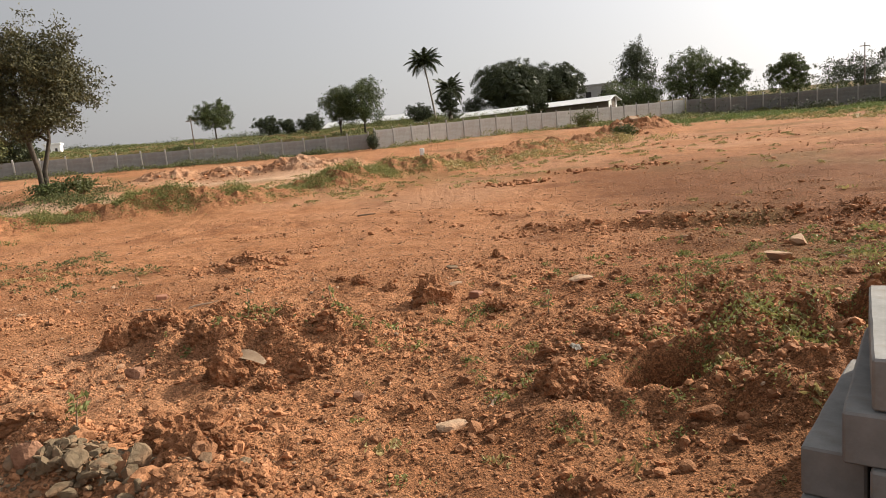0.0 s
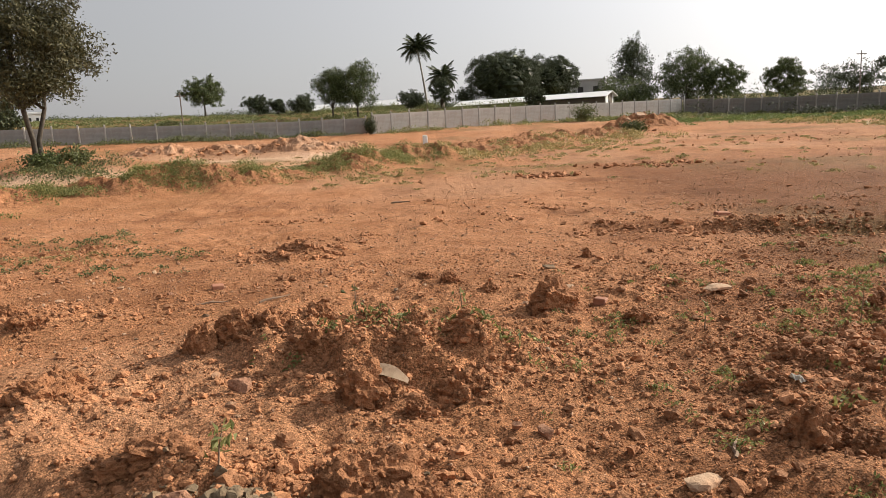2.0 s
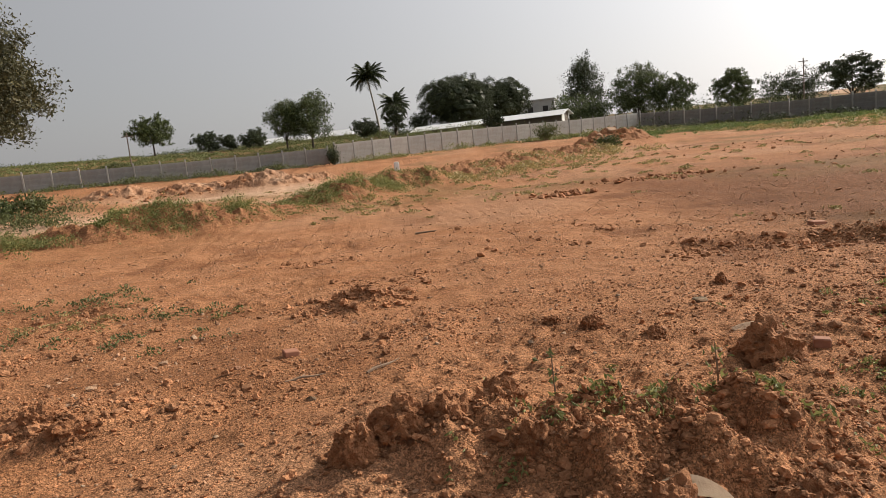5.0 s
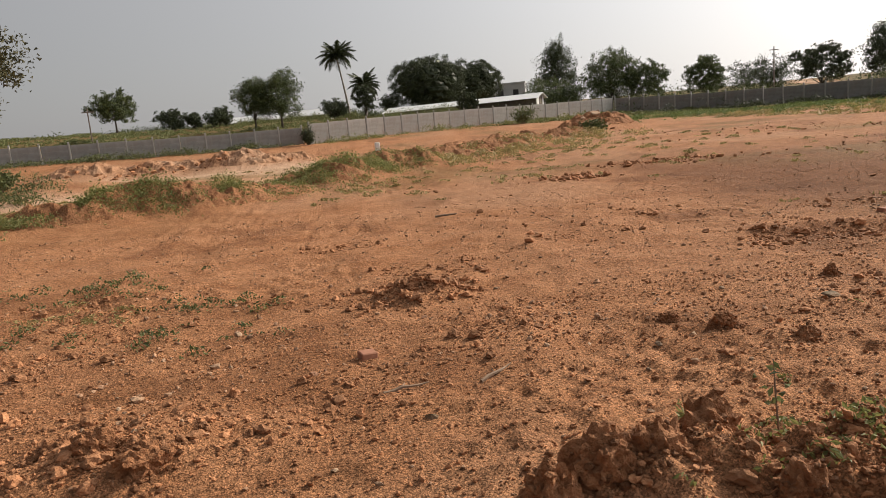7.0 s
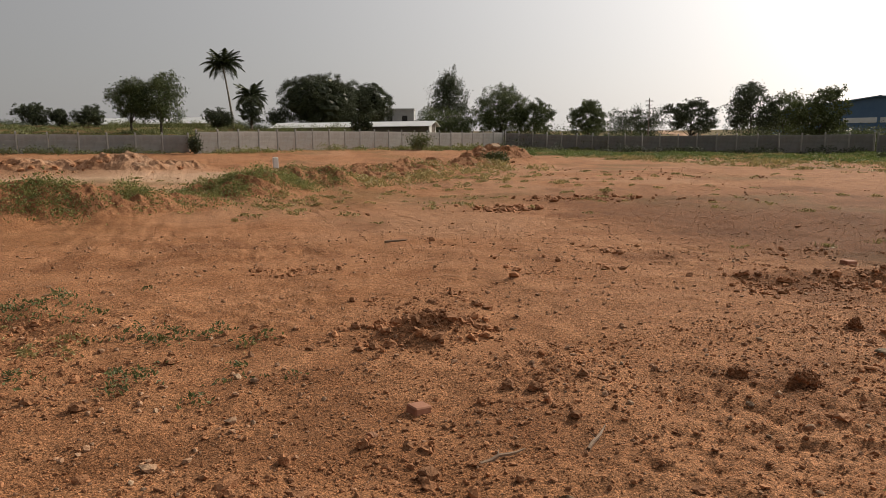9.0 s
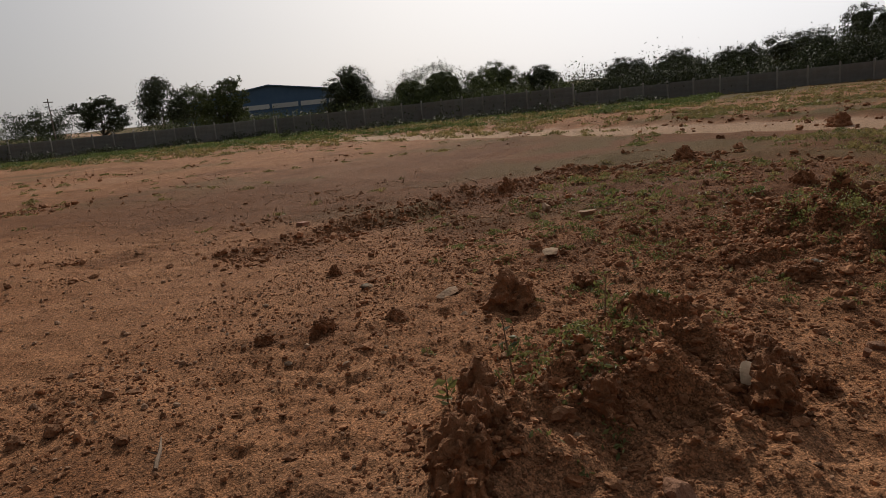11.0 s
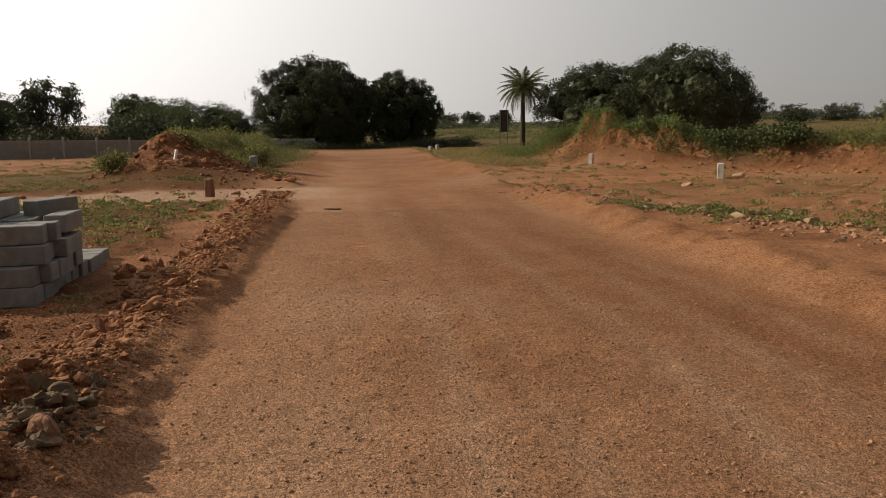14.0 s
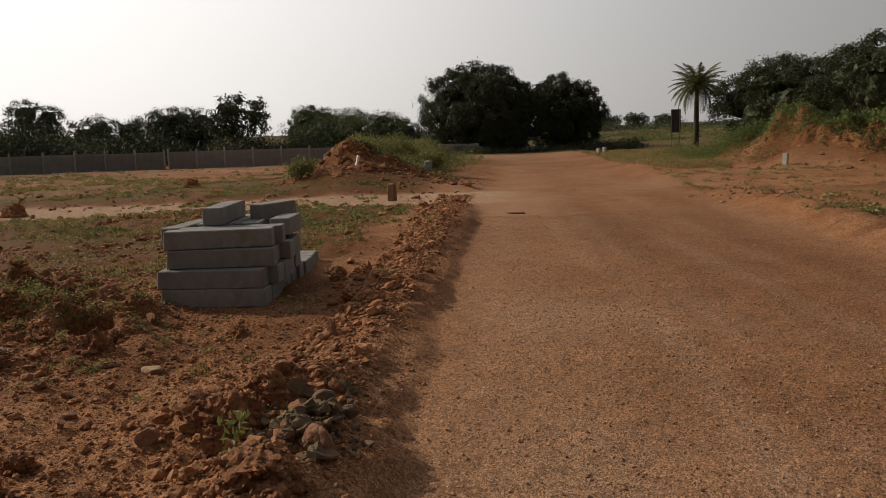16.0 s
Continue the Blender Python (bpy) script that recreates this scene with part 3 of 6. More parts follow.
for k, (hx, hy, rx, ry, hh, turn) in enumerate(FAR_HEAPS):
    if rx > 5.5 or hx < -13.5 and hy < 20:
        continue
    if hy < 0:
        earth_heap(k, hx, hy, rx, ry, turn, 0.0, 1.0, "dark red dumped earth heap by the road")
    elif hy > 40 and hx < 0:
        earth_heap(k, hx, hy, rx, ry, turn, 0.8, 0.1, "pale lumpy dirt pile near the wall")
    elif hx > 0:
        earth_heap(k, hx, hy, rx, ry, turn, 0.15, 0.4, "lumpy red spoil heap on the plot")
    else:
        earth_heap(k, hx, hy, rx, ry, turn, 0.10, 0.5, "low weedy earth bank on the plot")


# ---------- boundary wall: posts and stacked panels ----------
def panel_mesh(span, mat, rows=4, tall=1.62):
    bm = bmesh.new()
    h = tall / rows
    for k in range(rows):
        box(bm, span / 2, 0, (k + 0.5) * h, span - 0.12, 0.05, h - 0.012, 0.006)
    box(bm, span / 2, 0, tall / 2 - 0.15, span - 0.13, 0.03, tall + 0.3)
    me = bpy.data.meshes.new("panel")
    bm.to_mesh(me)
    bm.free()
    me.materials.append(mat)
    return me


def post_mesh(tall=1.76):
    bm = bmesh.new()
    box(bm, 0, 0, tall / 2 - 0.3, 0.12, 0.13, tall + 0.6, 0.015)
    bmesh.ops.create_cone(bm, cap_ends=True, segments=4, radius1=0.09, radius2=0.03, depth=0.06,
                          matrix=Matrix.Translation((0, 0, tall + 0.03)) @ Matrix.Rotation(radians(45), 4, 'Z'))
    me = bpy.data.meshes.new("post")
    bm.to_mesh(me)
    bm.free()
    me.materials.append(M_POST)
    return me


POST = post_mesh()
PANELS = {}


def wall(name, a, b, label, extra=0.0, mat=None):
    (ax, ay), (bx, by) = a, b
    length = math.hypot(bx - ax, by - ay)
    n = max(1, round(length / 1.85))
    span = length / n
    yaw = math.atan2(by - ay, bx - ax)
    if round(span, 3) not in PANELS:
        PANELS[round(span, 3)] = panel_mesh(span, mat or M_WALL)
    root = tagged(new(name), label, "wall", kind="structure")
    root.location = (ax, ay, float(base_height(ax, ay)))
    g = random.Random(name)
    for i in range(n + 1):
        px, py = ax + (bx - ax) * i / n, ay + (by - ay) * i / n
        z = float(base_height(px, py)) + extra
        p = new("post", POST)
        p.parent = root
        p.matrix_basis = pose(px - ax, py - ay, z - root.location.z + g.uniform(-0.02, 0.03), g.uniform(-1, 1), g.uniform(-1, 1), math.degrees(yaw))
        if i < n:
            q = new("panel", PANELS[round(span, 3)])
            q.parent = root
            z2 = float(base_height(px + (bx - ax) / n, py + (by - ay) / n)) + extra
            q.matrix_basis = pose(px - ax, py - ay, min(z, z2) - root.location.z + g.uniform(-0.02, 0.02), 0, -math.degrees(math.atan2((z2 - z) * 0.5, span)), math.degrees(yaw))


wall("wall_northwest", (-46.0, 52.0), (-5.6, 61.6), "grey precast concrete boundary wall in shade", -0.3)
# sunlight on this stretch is put into its paler panel colour
wall("wall_north", (-5.0, 60.6), (28.5, 78.5), "precast boundary wall painted pale for sunlight, with pale posts", 0.0, M_WALL_SUNLIT)
wall("wall_northeast", (28.7, 78.3), (48.5, 47.5), "dark shaded precast concrete boundary wall", 0.05)
wall("wall_east", (48.6, 47.2), (50.0, 19.0), "dark shaded precast concrete boundary wall", 0.0)
wall("wall_southeast", (50.0, 18.8), (44.6, -8.0), "dark shaded precast concrete boundary wall", -0.5)
wall("wall_south", (44.5, -8.3), (37.4, -17.6), "grey precast boundary wall behind earth heaps", -0.5)


def low_wall(a, b, tall):
    """A rough dry-stone field wall of uneven blocks in three courses."""
    root = tagged(new("wall_road_end"), "low grey field wall of rough stone blocks", "wall", kind="structure")
    root.location = (a[0], a[1], ground_z(*a))
    n, g = int(math.hypot(b[0] - a[0], b[1] - a[1]) / 0.5), random.Random(8)
    yaw = math.degrees(math.atan2(b[1] - a[1], b[0] - a[0]))
    bm = bmesh.new()
    box(bm, 0, 0, 0, 0.5, 0.3, tall / 3, 0.03)
    me = bpy.data.meshes.new("block")
    bm.to_mesh(me)
    bm.free()
    me.materials.append(M_POST)
    for c in range(3):
        for k in range(n):
            u = (k + 0.5 * (c % 2) + g.uniform(-0.05, 0.05)) / n
            x, y = a[0] + (b[0] - a[0]) * u, a[1] + (b[1] - a[1]) * u
            ob = new("block", me)
            ob.parent = root
            ob.matrix_basis = pose(x - a[0], y - a[1], ground_z(x, y) - root.location.z + tall * (c + 0.5) / 3 + g.uniform(-0.02, 0.02), g.uniform(-3, 3), g.uniform(-3, 3), yaw + g.uniform(-4, 4))


low_wall((48.0, -28.2), (42.5, -34.6), 0.9)


# ---------- trees ----------
def tree(x, y, top, width, leaf, name="tree", label="", trunk_share=0.22, leaf_size=0.3, count=3500, lobes=9, stems=1, lean=0.0, bark=None, seed=1, gap=0.28, spiky=0.0, flat=0.8, skirt=0.75, category="tree", zb=None, dense=False):
    g = np.random.default_rng(seed)
    z0 = (ground_z(x, y) if zb is None else zb) - 0.05
    h = (top - z0) * 1.05
    root = tagged(new(name), label, category)
    root.location = (x, y, z0)
    # crown lobes
    cz0 = h * trunk_share
    ch = h - cz0
    L = []
    for k in range(lobes):
        u = (k + 0.5) / lobes
        zz = cz0 + ch * (0.18 + 0.68 * u)
        prof = math.sin(math.pi * (0.27 + 0.52 * u)) if not spiky else (1.05 - 0.75 * u)
        rr = max(0.15, 0.34 * (1 - 0.15 * u)) * width
        off = max(0.0, width * 0.54 * prof - rr * 0.62)
        a = k * 2.4 + g.uniform(-0.5, 0.5)
        L.append((off * math.cos(a), off * math.sin(a), zz, rr * g.uniform(0.75, 1.1)))
    top_l = max(L, key=lambda q: q[2] + q[3] * flat)
    over = h / (top_l[2] + top_l[3] * flat)
    L = [(a, b, cz0 + (c - cz0) * over, r) for a, b, c, r in L]
    # trunk and limbs
    bm = bmesh.new()
    r0 = max(0.05, 0.016 * h + 0.005 * width)
    for s in range(stems):
        a = 2.1 * s + seed
        bx, by = (0.10 * h * math.cos(a) * 0.14, 0.10 * h * math.sin(a) * 0.14) if stems > 1 else (0, 0)
        tx, ty = bx * 9 + lean * h, by * 9
        rs = r0 * (0.7 if stems > 1 else 1)
        pts = [(bx, by, -0.2), (bx * 1.3 + lean * 0.1 * h, by * 1.3, cz0 * 0.5), (tx * 0.5, ty * 0.6, cz0), (tx * 0.8, ty * 0.8, cz0 + ch * 0.45)]
        tube(bm, pts, [rs * 1.35, rs, rs * 0.8, rs * 0.35], 7)
        for k, (lx, ly, lz, lr) in enumerate(L):
            if k % stems == s and lr > 0:
                tube(bm, [pts[2], ((pts[2][0] + lx) * 0.5, (pts[2][1] + ly) * 0.5, (cz0 + lz) * 0.5 - 0.1 * lr), (lx, ly, lz)], [rs * 0.5, rs * 0.3, rs * 0.1], 5)
    part("trunk", bm, bark or M_BARK, root, smooth=True)
    # leaves in clumps over the lobes
    count, leaf_size = (int(count * 5.5), leaf_size * 0.60) if dense else (int(count * 3.9), leaf_size * 0.70)
    w = np.array([q[3] ** 2 for q in L])
    want, count = count, int(count * (3.5 if dense else 1))
    which = g.choice(len(L), count, p=w / w.sum())
    C = np.array([q[:3] for q in L])[which]
    R = np.array([q[3] for q in L])[which]
    # clump centres per lobe give gaps and an uneven outline
    nc = 60 if dense else 34
    cl = g.normal(size=(len(L), nc, 3))
    cl /= np.linalg.norm(cl, axis=2)[..., None]
    cl *= g.uniform(0.30, 1.0, (len(L), nc, 1))
    pick = g.integers(0, nc, count)
    if dense:
        cl /= np.linalg.norm(cl, axis=2)[..., None] / g.uniform(0.80, 1.0, (len(L), nc, 1))
    P_ = cl[which, pick] + np.clip(g.normal(0, gap * 0.40, (count, 3)), -0.5, 0.5)
    P_[:, 2] *= flat
    pos = C + P_ * R[:, None]
    pos[:, 2] = np.where(pos[:, 2] < cz0 * skirt, cz0 * skirt + g.random(count) * 0.25 * ch, pos[:, 2])
    if dense:
        # keep what lies outside the other lobes
        free = np.ones(count, bool)
        for k, (lx, ly, lz, lr) in enumerate(L):
            q = (pos - np.array([lx, ly, lz])) / (lr * np.array([1, 1, flat]))
            free &= ((q ** 2).sum(1) > 0.62) | (which == k)
        pos = pos[free][:want]
        count = len(pos)
    size = leaf_size * g.uniform(0.6, 1.4, count)
    v, f = leaf_quads(pos, size, g, aspect=0.6, droop=0.3, tri=True)
    if dense:
        # inner foliage mass that closes the crown behind the outer leaves
        bv, bf = ICO2
        V, F, o = [v], [f], len(v)
        for k, (lx, ly, lz, lr) in enumerate(L):
            wob = 0.42 + 0.20 * g.random((len(bv), 1))
            p = bv * wob * lr * np.array([1, 1, flat]) + np.array([lx, ly, lz])
            p[:, 2] = np.maximum(p[:, 2], cz0 * skirt + 0.1)
            V.append(p)
            F.append(bf + o)
            o += len(bv)
        v, f = np.concatenate(V), np.concatenate(F)
    mesh_part("crown", np_mesh("crown", v, f, leaf), root)
    return root


def bush(x, y, width, tall, leaf, seed, label, count=700, leaf_size=0.12, name="bush", flat=1.0):
    """A low shrub: thin stems and a loose heap of leaves."""
    g = np.random.default_rng(seed)
    z0 = ground_z(x, y)
    root = tagged(new(name), label, "bush")
    root.location = (x, y, z0)
    bm = bmesh.new()
    tips = []
    for k in range(9):
        a, q = g.uniform(0, 6.28), g.uniform(0.2, 0.9)
        p = (0.42 * width * q * math.cos(a), 0.42 * width * q * math.sin(a), tall * g.uniform(0.55, 0.95) * (1.1 - 0.4 * q))
        tips.append(p)
        tube(bm, [(p[0] * 0.1, p[1] * 0.1, -0.05), (p[0] * 0.6, p[1] * 0.6, p[2] * 0.6), p], [0.014 + 0.006 * tall, 0.01, 0.004], 4)
    part("stem", bm, M_TWIG, root)
    T = np.array(tips)[g.integers(0, len(tips), count)]
    pos = T * g.uniform(0.35, 1.05, (count, 1)) + g.normal(0, 1, (count, 3)) * np.array([0.13 * width, 0.13 * width, 0.10 * tall])
    pos[:, 2] = np.abs(pos[:, 2])
    v, f = leaf_quads(pos, leaf_size * g.uniform(0.6, 1.4, count), g, up=0.2, aspect=0.55)
    mesh_part("foliage", np_mesh("foliage", v, f, leaf), root)


def frond(g, length, droop, n=34, wide=0.16, thick=1.0):
    """One feather palm leaf: points along x, bending down; strips to both sides."""
    V, F = [], []
    for k in range(n):
        u = (k + 1) / n
        px, pz = length * u * (1 - 0.18 * droop * u), length * (0.42 * u - (0.25 + 0.55 * droop) * u * u)
        ll = length * wide * 2.0 * math.sin(math.pi * min(0.98, 0.12 + 0.86 * u)) + 0.05
        for s in (-1, 1):
            tipx, tipy, tipz = px + 0.45 * ll, s * ll * 0.75, pz - ll * (0.25 + 0.4 * g.random())
            i = len(V)
            w = (length * 0.011 + 0.014) * thick
            V += [(px - w, 0, pz), (px + w * 2, 0, pz + 0.01), (tipx, tipy, tipz)]
            F.append((i, i + 1, i + 2))
    for k in range(n - 1):
        i = 6 * k
        F.append((i, i + 1, i + 7))
    return np.array(V), np.array(F)


def palm(x, y, top, crown, label, lean=(0, 0), fronds=20, r=0.17, seed=3, wide=0.16, droopy=1.0, leaf=None, bark=None, zb=None, thick=1.0):
    g = np.random.default_rng(seed)
    z0 = (ground_z(x, y) if zb is None else zb) - 0.1
    h = top - z0 - crown * 0.42
    root = tagged(new("palm_tree"), label, "palm tree")
    root.location = (x, y, z0)
    bm = bmesh.new()
    n = 10
    tube(bm, [(lean[0] * (k / n) ** 1.3, lean[1] * (k / n), h * k / n) for k in range(n + 1)],
         [r * (1.35 - 0.55 * k / n) * (1.05 if k % 2 else 0.95) for k in range(n + 1)], 8)
    part("trunk", bm, bark or M_BARK, root, smooth=True)
    V, F, o = [], [], 0
    for k in range(fronds):
        el = math.radians(70 - 105 * (k / fronds) ** 0.9 * droopy)
        v, f = frond(g, crown * 0.56 * g.uniform(0.85, 1.1), 0.3 + 0.8 * k / fronds, wide=wide, thick=thick)
        c, s = math.cos(el * 0.75), math.sin(el * 0.75)
        vx, vz = v[:, 0] * c - v[:, 2] * s, v[:, 0] * s + v[:, 2] * c
        a = k * 2.39996 + g.uniform(-0.2, 0.2)
        ca, sa = math.cos(a), math.sin(a)
        V.append(np.stack([vx * ca - v[:, 1] * sa + lean[0], vx * sa + v[:, 1] * ca + lean[1], vz + h], 1))
        F.append(f + o)
        o += len(v)
    mesh_part("crown", np_mesh("crown", np.concatenate(V), np.concatenate(F), leaf or M_LEAF_DARK), root)
    return root


# trees by the plot's northwest corner
tree(-16.2, 28.7, 7.5, 4.9, M_LEAF_BROWN, label="three-stemmed shade tree with a full olive-green crown", trunk_share=0.33, leaf_size=0.16, count=11000, lobes=17, stems=4, seed=11, gap=0.36, skirt=0.98)
tree(-21.3, 30.2, 6.6, 4.6, M_LEAF_OLIVE, label="leaning yellow-green tree beside a cloth awning", trunk_share=0.28, leaf_size=0.17, count=8000, lobes=11, stems=2, lean=-0.10, seed=12, gap=0.42)
# trees behind the north wall
tree(-39.9, 66.6, 6.0, 4.2, M_LEAF_DARK, label="low dark tree behind the wall", trunk_share=0.1, count=2200, seed=13)
tree(-26.7, 86.8, 8.5, 4.6, M_LEAF_MID, label="small round field tree", trunk_share=0.25, count=2600, leaf_size=0.26, seed=14, zb=4.3)
tree(-25.1, 107.9, 7.2, 3.8, M_LEAF_DARK, label="low dark field tree", trunk_share=0.1, count=1300, seed=15)
tree(-22.1, 108.5, 6.6, 2.4, M_LEAF_DARK, label="low dark field tree", trunk_share=0.1, count=900, seed=16)
tree(-18.7, 109.1, 7.1, 4.2, M_LEAF_DARK, label="low dark field tree", trunk_share=0.1, count=1400, seed=17)
tree(-12.3, 95.1, 9.6, 4.6, M_LEAF_MID, label="open two-headed field tree", trunk_share=0.18, count=2600, leaf_size=0.28, seed=18, gap=0.5)
tree(-9.0, 95.1, 10.3, 5.2, M_LEAF_MID, label="open two-headed field tree", trunk_share=0.18, count=3000, leaf_size=0.28, seed=19, gap=0.5)
tree(-2.0, 115.6, 7.3, 4.0, M_LEAF_DARK, label="low dark field tree", trunk_share=0.1, count=1400, seed=20)
palm(0.9, 128.6, 18.0, 6.8, "tall coconut palm with a slender leaning trunk", lean=(-1.3, 0), fronds=34, r=0.15, seed=3, wide=0.17, bark=M_PALEBARK)
palm(3.7, 125.5, 12.3, 6.2, "shorter coconut palm behind a dark shrub", fronds=30, r=0.15, seed=4, wide=0.17, bark=M_PALEBARK)
tree(3.2, 120.5, 9.4, 3.8, M_LEAF_DARK, label="dense dark shrub tree under a palm", trunk_share=0.08, count=1800, seed=21)
tree(7.2, 118.0, 7.4, 3.6, M_LEAF_DARK, label="low dark shrub tree", trunk_share=0.08, count=900, seed=22, gap=0.6)
tree(13.5, 116.7, 12.4, 10.4, M_LEAF_DARK, label="dense round dark-green mango tree", trunk_share=0.1, count=9000, leaf_size=0.28, lobes=14, seed=23, gap=0.22, dense=True)
tree(22.1, 123.5, 11.9, 9.0, M_LEAF_DARK, label="dense round dark-green mango tree", trunk_share=0.1, count=8000, leaf_size=0.28, lobes=14, seed=24, gap=0.22, dense=True)
tree(12.6, 81.8, 5.2, 2.3, M_LEAF_DARK, label="low dark shrub tree before the shed", trunk_share=0.1, count=1000, seed=25)
tree(29.9, 101.0, 12.4, 6.8, M_LEAF_DARK, label="ragged tall tree with upright boughs", trunk_share=0.12, count=3600, leaf_size=0.28, lobes=16, seed=26, gap=0.30, spiky=1.0, flat=1.25)
tree(26.7, 93.5, 6.4, 7.6, M_LEAF_MID, label="spreading green scrub behind the wall", trunk_share=0.05, count=2600, seed=27)
tree(35.0, 93.8, 9.9, 7.4, M_LEAF_MID, label="broad bushy green tree behind the wall", trunk_share=0.1, count=6000, leaf_size=0.26, lobes=12, seed=28, flat=1.0)
tree(38.6, 90.6, 7.6, 5.2, M_LEAF_MID, label="bushy green tree behind the wall", trunk_share=0.08, count=2600, seed=29)
tree(44.1, 85.8, 7.4, 4.8, M_LEAF_MID, label="round green tree behind the wall", trunk_share=0.08, count=2600, seed=30)
tree(57.5, 94.5, 7.2, 9.5, M_LEAF_DARK, label="low belt of green trees", trunk_share=0.05, count=2600, seed=31)
tree(52.0, 75.0, 7.0, 5.6, M_LEAF_DARK, label="flat-headed thorn tree behind the wall", trunk_share=0.2, count=2400, seed=32, flat=0.5)
tree(57.8, 71.3, 8.6, 5.8, M_LEAF_DARK, label="ragged dark tree behind the wall", trunk_share=0.1, count=3200, seed=33, gap=0.45)
tree(62.6, 71.3, 7.7, 4.6, M_LEAF_MID, label="open tree behind the wall", trunk_share=0.1, count=1800, seed=34, gap=0.5)
tree(58.1, 61.5, 7.6, 5.4, M_LEAF_MID, label="bushy tree behind the wall", trunk_share=0.06, count=3000, seed=35)
# the green belt behind the east wall
for k, (tx, ty, tz, tw, lf) in enumerate([
        (59.7, 45.7, 6.8, 5.8, M_LEAF_DARK), (58.9, 35.6, 5.4, 8.6, M_LEAF_MID), (63.6, 30.8, 5.4, 5.9, M_LEAF_MID), (81.1, 30.9, 5.3, 4.7, M_LEAF_DARK),
        (83.5, 20.8, 5.0, 4.9, M_LEAF_DARK), (79.9, 14.6, 4.9, 5.0, M_LEAF_DARK), (80.4, 8.5, 4.7, 5.0, M_LEAF_DARK), (71.5, 2.2, 4.8, 6.7, M_LEAF_DARK),
        (65.3, -2.8, 6.1, 4.7, M_LEAF_DARK)]):
    tree(tx, ty, tz, tw, lf, label="thorny green tree in the belt behind the wall", trunk_share=0.06, count=2600, leaf_size=0.22, seed=50 + k, dense=True)
for k, (tx, ty, tz, tw, lf) in enumerate([
        (58.2, -7.5, 4.5, 6.8, M_LEAF_DARK), (59.6, -13.2, 5.2, 5.8, M_LEAF_DARK), (59.4, -26.7, 5.6, 4.9, M_LEAF_MID), (56.7, -31.0, 5.0, 7.6, M_LEAF_MID),
        (65.6, -39.8, 5.0, 5.4, M_LEAF_DARK), (67.6, -16.8, 5.8, 5.4, M_LEAF_DARK), (71.3, -32.1, 6.2, 5.4, M_LEAF_DARK), (51.7, -25.1, 4.1, 6.3, M_LEAF_MID)]):
    tree(tx, ty, tz, tw, lf, label="dense green tree in the belt behind the wall", trunk_share=0.06, count=2800, leaf_size=0.22, seed=70 + k, dense=True)
tree(53.7, -17.0, 6.2, 4.7, M_LEAF_DARK, label="open-crowned tree standing above the belt", trunk_share=0.25, count=2200, leaf_size=0.28, seed=80, gap=0.35)
# trees at the far end of the road
tree(46.4, -38.1, 8.4, 9.7, M_LEAF_DARK, label="huge dense dark banyan-like tree beside the road", trunk_share=0.04, count=13000, leaf_size=0.27, lobes=20, seed=81, flat=0.9, gap=0.22, skirt=0.3, dense=True)
tree(44.4, -46.9, 7.7, 6.7, M_LEAF_DARK, label="large dense dark tree beside the road", trunk_share=0.04, count=8000, leaf_size=0.27, lobes=15, seed=82, flat=0.95, gap=0.22, skirt=0.3, dense=True)
palm(30.6, -48.8, 7.8, 4.7, "date palm with drooping grey-green fronds", fronds=60, r=0.20, seed=5, wide=0.11, droopy=1.25, thick=0.5, leaf=M_LEAF_OLIVE)
tree(24.5, -52.5, 7.3, 9.5, M_LEAF_DARK, label="broad dark tree behind the weedy heap", trunk_share=0.05, count=9000, leaf_size=0.25, lobes=15, seed=83, gap=0.24, dense=True)
tree(17.6, -53.2, 8.4, 9.4, M_LEAF_DARK, label="broad dark tree behind the weedy heap", trunk_share=0.05, count=9000, leaf_size=0.25, lobes=16, seed=84, flat=1.0, gap=0.22, dense=True)
tree(23.7, -89.8, 7.6, 4.7, M_LEAF_DARK, label="round dark tree far off", trunk_share=0.08, count=2200, seed=85)
for k, (tx, ty, tz, tw) in enumerate([(29.3, -134.9, 6.5, 7.2), (24.1, -145.2, 6.8, 7.2), (13.2, -134.0, 6.8, 8.1), (89.1, -115.2, 6.8, 5.0), (105.7, -124.9, 7.1, 7.0), (100.1, -140.7, 7.0, 5.9), (0.2, -125.6, 7.2, 8.1)]):
    tree(tx, ty, tz, tw, M_LEAF_DARK, label="small dark tree on the far fields", trunk_share=0.08, count=1100, leaf_size=0.4, seed=90 + k)


